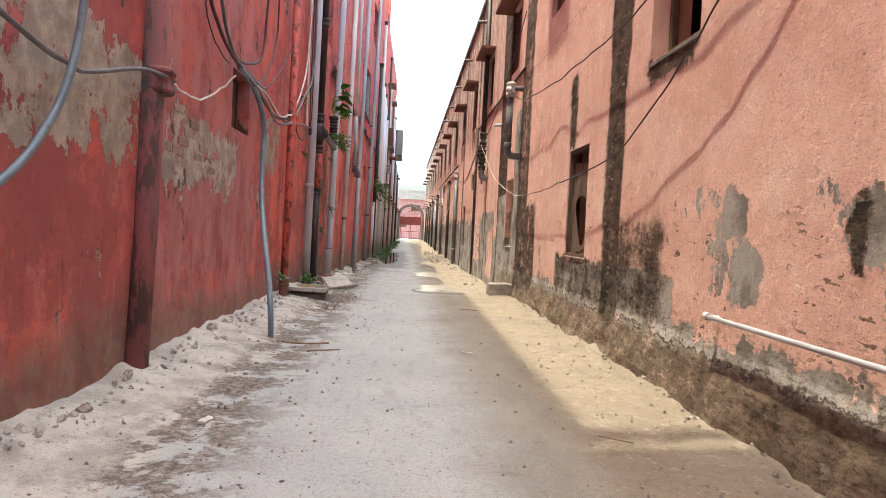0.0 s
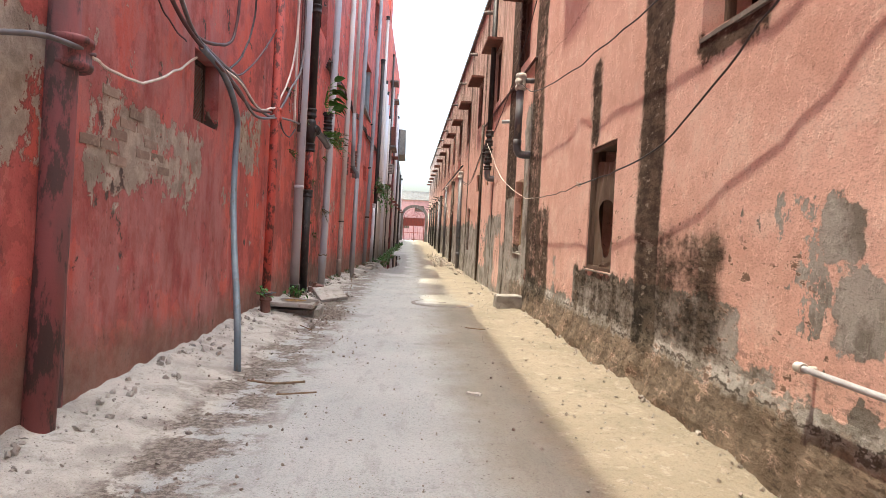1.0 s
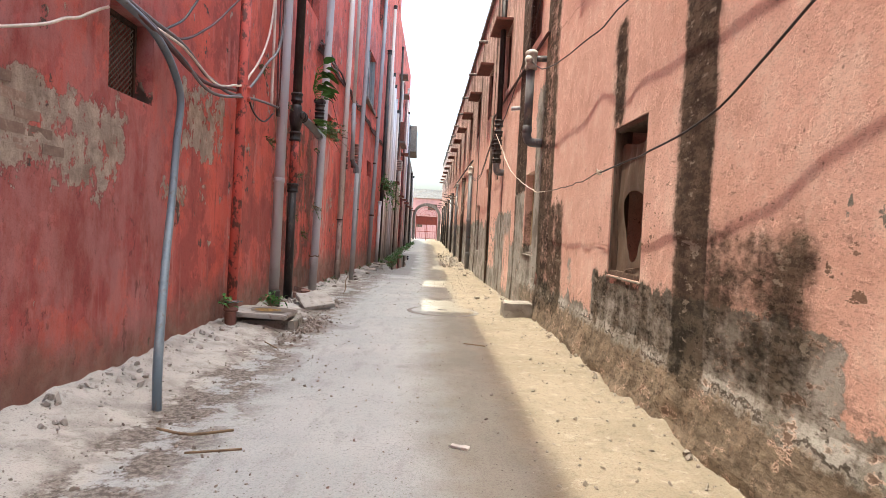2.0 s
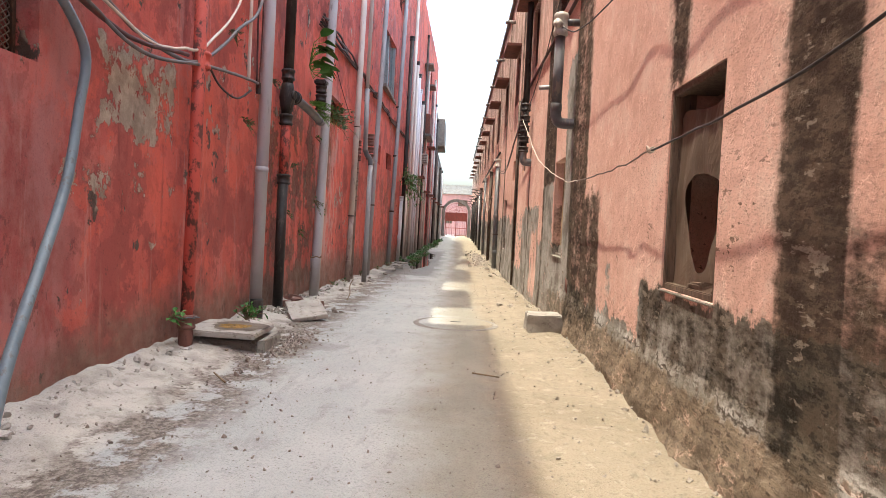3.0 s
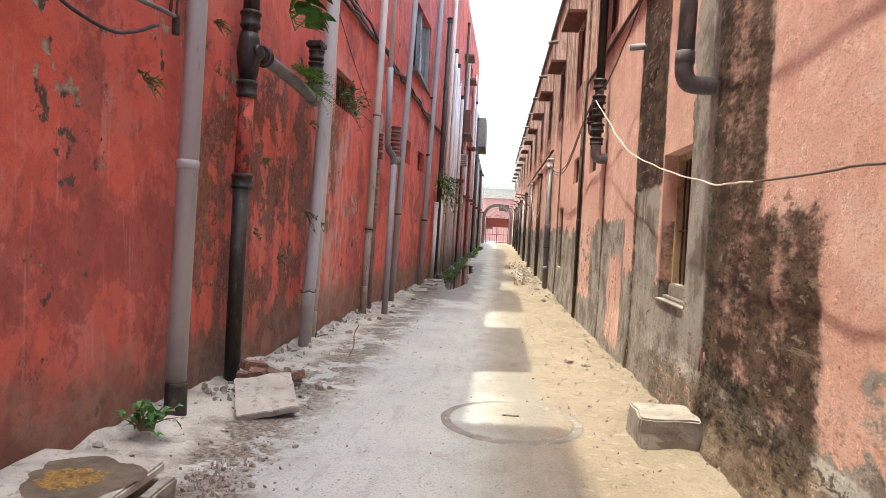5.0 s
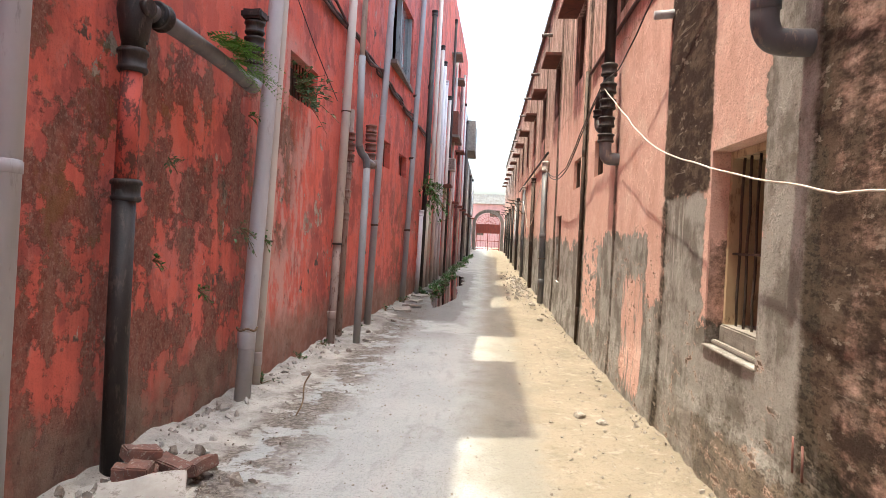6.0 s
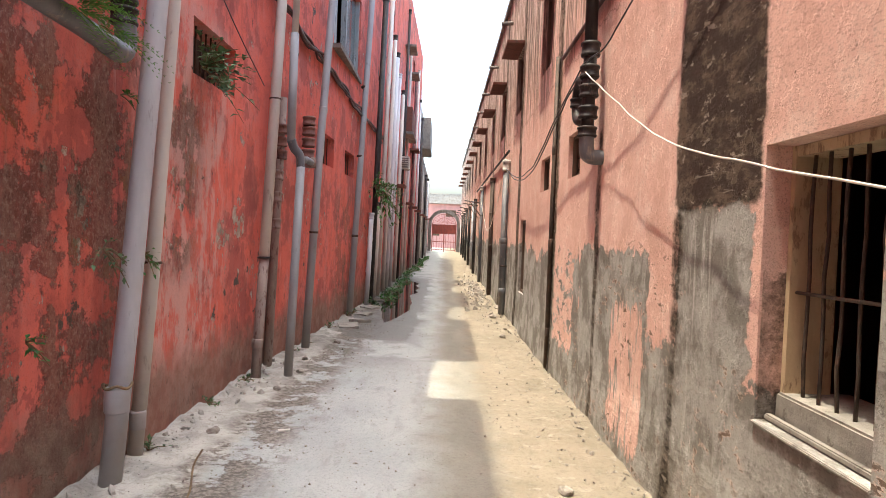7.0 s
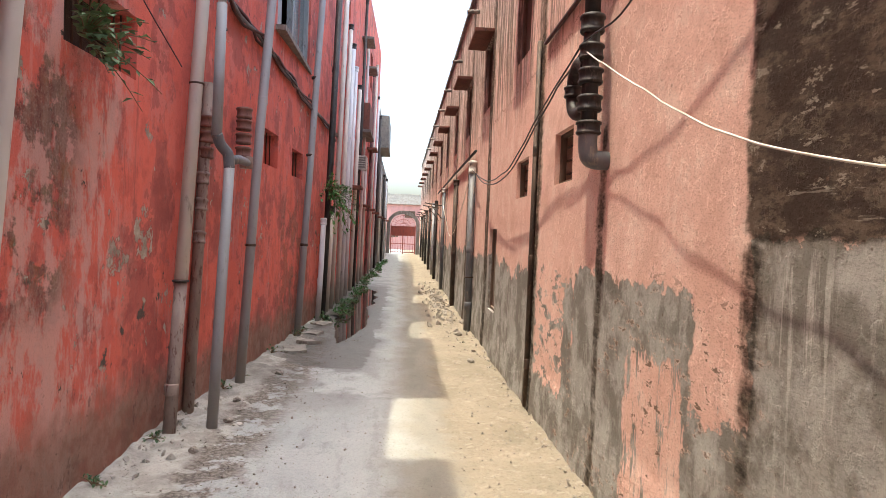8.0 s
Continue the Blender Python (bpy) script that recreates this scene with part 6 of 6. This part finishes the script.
stone_stuff("brick_rubble", "rubble heap under the soil stack", 6, 120, lambda r: (-1.30 + r.gauss(0, 0.16), 10.95 + r.gauss(0, 0.25)), 0.012, 0.06)
stone_stuff("far_rubble", "pale rubble heap along the salmon wall", 7, 520, lambda r: (1.45 + r.gauss(0, 0.17), 27.5 + r.gauss(0, 2.6)), 0.012, 0.085)
stone_stuff("wall_foot_rubble", "mortar crumbs fallen along the wall foot", 8, 500, lambda r: (1.82 - abs(r.gauss(0, 0.07)), r.uniform(1, 24)), 0.006, 0.03)
stone_stuff("mortar_crumbs", "pale mortar crumbs fallen along the red wall", 9, 700, lambda r: (-1.66 + abs(r.gauss(0, 0.14)), r.uniform(1, 17)), 0.006, 0.04, CONCRETE_PALE)
for i, (x, y, s) in enumerate(((-1.33, 14.05, 0.05), (-1.22, 15.6, 0.045), (-1.18, 16.5, 0.05), (-1.28, 17.2, 0.045), (-1.1, 18.6, 0.05), (1.45, 12.9, 0.05), (1.3, 13.1, 0.05), (1.52, 19.8, 0.06), (1.55, 22.3, 0.09))):
    bm = bmesh.new()
    bmesh.ops.create_icosphere(bm, subdivisions=2, radius=s)
    for v in bm.verts:
        v.co.z *= 0.6
        v.co += 0.45 * s * noise.noise_vector(v.co * (1.2 / s) + Vector((i, 0, 0)))
    o = part("stone", bm, STONE)
    o.location = (x, y, ground_height(x, y) + 0.3 * s)
    tagged(o, "rough grey stone lying in the dust", "stone", "loose stones")
for i, (pts, r) in enumerate((([(-0.98, 12.55, -0.03), (-0.95, 12.62, 0.06), (-0.97, 12.72, 0.17), (-0.93, 12.75, 0.26)], 0.006), ([(-1.0, 5.2, 0.05), (-0.8, 5.1, 0.06), (-0.62, 5.22, 0.05)], 0.008), ([(-0.75, 4.9, 0.04), (-0.5, 4.95, 0.05)], 0.006), ([(0.75, 8.1, 0.03), (0.95, 8.0, 0.03)], 0.006), ([(1.02, 3.05, 0.02), (1.17, 2.95, 0.02)], 0.0035), ([(-1.05, 7.6, 0.06), (-0.9, 7.4, 0.05)], 0.006))):
    tagged(tube("dry_twig", spline(pts, 4), r, STRAW, sides=6), "bent dry twig lying on the verge", "twig", "dry twigs")
for i, (x, y) in enumerate(((-1.55, 8.32), (-1.28, 11.55), (-1.0, 3.15), (-1.05, 16.4), (0.55, 5.2), (-0.8, 14.2))):
    o = part("litter_scrap", rough_up(box_bm(-0.05, 0.05, -0.02, 0.02, 0, 0.012, 0.002), 0.012, 22, i, 2), PAPER)
    o.matrix_basis = pose(x, y, ground_height(x, y) + 0.005, 0, 0, 40 * i)
    tagged(o, "crumpled pale scrap of litter", "litter", "litter scraps")

# ---- plants ----
def broad_plant(label, root, n, size, seed, out=(1, -0.2, 0.2)):
    """A few stalks with large oval leaves."""
    rng = random.Random(seed)
    t = thing("climber", label, "plant", "plants on the red wall")
    for i in range(n):
        d = (Vector(out).normalized() + Vector((rng.uniform(-0.2, 0.5), rng.uniform(-1.0, 1.0), rng.uniform(-0.9, 0.9)))).normalized()
        a = Vector(root) + Vector((0, rng.uniform(-0.03, 0.03), rng.uniform(-0.25, 0.3)))
        b = a + d * size * rng.uniform(0.6, 1.3)
        tube("stalk", [Vector(root), a.lerp(b, 0.4), b], 0.005, FERN, t, sides=5)
        w = (d + Vector((0.3, 0, rng.uniform(-0.9, 0.5)))).normalized()
        side = w.cross(Vector((rng.uniform(-0.4, 0.4), 0.3, 1))).normalized()
        nrm = side.cross(w)
        ln, wd = size * rng.uniform(0.8, 1.3), size * rng.uniform(0.5, 0.75)
        verts, faces = [], []
        for k in range(7):
            s = k / 6
            prof = math.sin(math.pi * min(1, s ** 0.8)) ** 0.7 * wd / 2
            c = b + w * ln * s - Vector((0, 0, 0.35 * ln * s * s))
            verts += [c - side * prof + nrm * prof * 0.25, c, c + side * prof + nrm * prof * 0.25]
        for k in range(6):
            o = 3 * k
            faces += [(o, o + 1, o + 4, o + 3), (o + 1, o + 2, o + 5, o + 4)]
        obj("leaf", verts, faces, LEAF, t, smooth=True)
    return t


broad_plant("leafy climber with large oval leaves on a black pipe", (-1.48, 11.8, 3.18), 24, 0.20, 3)
plant("shrub", "small leafy shrub rooted in the barred opening", (-1.70, 14.64, 2.94), 34, 6, 0.078, LEAF_PALE, 5, (0.9, -0.25, 0.30), 0.46, 0.8, 1.1, 0.35, group="plants on the red wall")
plant("shrub", "dark green bush growing from a pipe joint", (LX(24.2) + 0.15, 24.1, 2.6), 46, 14, 0.10, LEAF, 6, (1, -0.3, -0.2), 0.75, 0.5, 1.1, 0.6, group="plants on the red wall")


def fern(label, root, n, reach, seed, out=(1, 0, 0.5)):
    rng = random.Random(seed)
    t = thing("fern", label, "fern", "plants on the red wall")
    lv, lf = [], []
    for _ in range(n):
        d = (Vector(out).normalized() + 0.8 * Vector((rng.uniform(-0.2, 1), rng.uniform(-1, 1), rng.uniform(-0.3, 0.8)))).normalized()
        ln = reach * rng.uniform(0.6, 1.1)
        p0 = Vector(root) + Vector((0, rng.uniform(-0.25, 0.25), 0))
        for k in range(2, 13):
            s = k / 12
            p = p0 + d * ln * s - Vector((0, 0, 0.55 * ln * s * s))
            side = d.cross(Vector((0, 0, 1))).normalized()
            for sg in (1, -1):
                leaf_quad(lv, lf, p, side * sg + d * 0.5, ln * 0.26 * (1 - 0.75 * s), 0.26, 0.15)
    obj("foliage", lv, lf, FERN, t)
    return t


fern("feathery green fern growing on the branch pipe", (-1.53, 12.15, 2.70), 26, 0.42, 2)
fern("drooping yellowish fern under the branch pipe", (-1.48, 12.40, 2.66), 16, 0.34, 4, (1, 0.2, -0.5))
for i, (x, y, z, n, r) in enumerate(((-1.66, 9.82, 2.12, 9, 0.14), (-1.60, 12.85, 1.42, 10, 0.18), (-1.66, 13.5, 1.36, 7, 0.14), (-1.66, 11.75, 1.85, 6, 0.12), (-1.67, 13.15, 2.4, 4, 0.10), (-1.68, 10.75, 2.75, 8, 0.14), (-1.66, 12.25, 0.95, 6, 0.12), (-1.66, 9.35, 2.9, 7, 0.14), (-1.66, 11.6, 1.2, 4, 0.1))):
    plant("wall_weed", "small weed rooted in the cracked red wall", (x, y, z), n, 5, 0.045, LEAF_DULL if i % 2 else LEAF, 30 + i, (1, 0, 0.1), r, 0.5, 0.9, 0.6, group="plants on the red wall")
plant("ground_weed", "broad-leaved weed beside the chamber cover", (-1.50, 9.62, 0.10), 20, 4, 0.075, LEAF, 51, (0.4, 0, 1), 0.24, 0.6, 0.8, 0.3, group="weeds at the wall foot")
plant("ground_weed", "broad-leaved weed behind the red pipe", (-1.66, 8.25, 0.30), 8, 3, 0.08, LEAF, 52, (0.6, -0.3, 0.6), 0.16, 0.6, 0.8, 0.3, group="weeds at the wall foot")
rng = random.Random(9)
for i in range(9):
    y = 13.6 + 1.25 * i + rng.uniform(-0.4, 0.4)
    plant("ground_weed", "low weed at the foot of the red wall", (LX(y) + 0.10, y, ground_height(LX(y) + 0.10, y)), 9, 4, 0.05, LEAF_DULL, 60 + i, (0.4, 0, 1), 0.14 + 0.01 * i, 0.45, 0.9, 0.4, group="weeds at the wall foot")
for i in range(26):
    y = 23.5 + 0.95 * i + rng.uniform(-0.4, 0.4)
    root_x = LX(y) + 0.25 + rng.uniform(0, 0.25)
    plant("ground_weed", "green weed clump along the wet verge", (root_x, y, ground_height(root_x, y) - 0.01), 16, 7, 0.10, LEAF if i % 3 else LEAF_DULL, 90 + i, (0.3, 0, 1), 0.34, 0.4, 1.0, 0.5, group="weeds along the wet verge")

# red brush marks painted on the wall
mark = thing("wall_mark", "faded red brush marks painted on the cement", "painted mark")
tube("stroke", [(1.8665, 10.63, 0.60), (1.8665, 10.62, 0.44)], 0.005, RED_MARK, mark, sides=6)
tube("stroke", [(1.8665, 10.54, 0.585), (1.8665, 10.53, 0.43)], 0.006, RED_MARK, mark, sides=6)
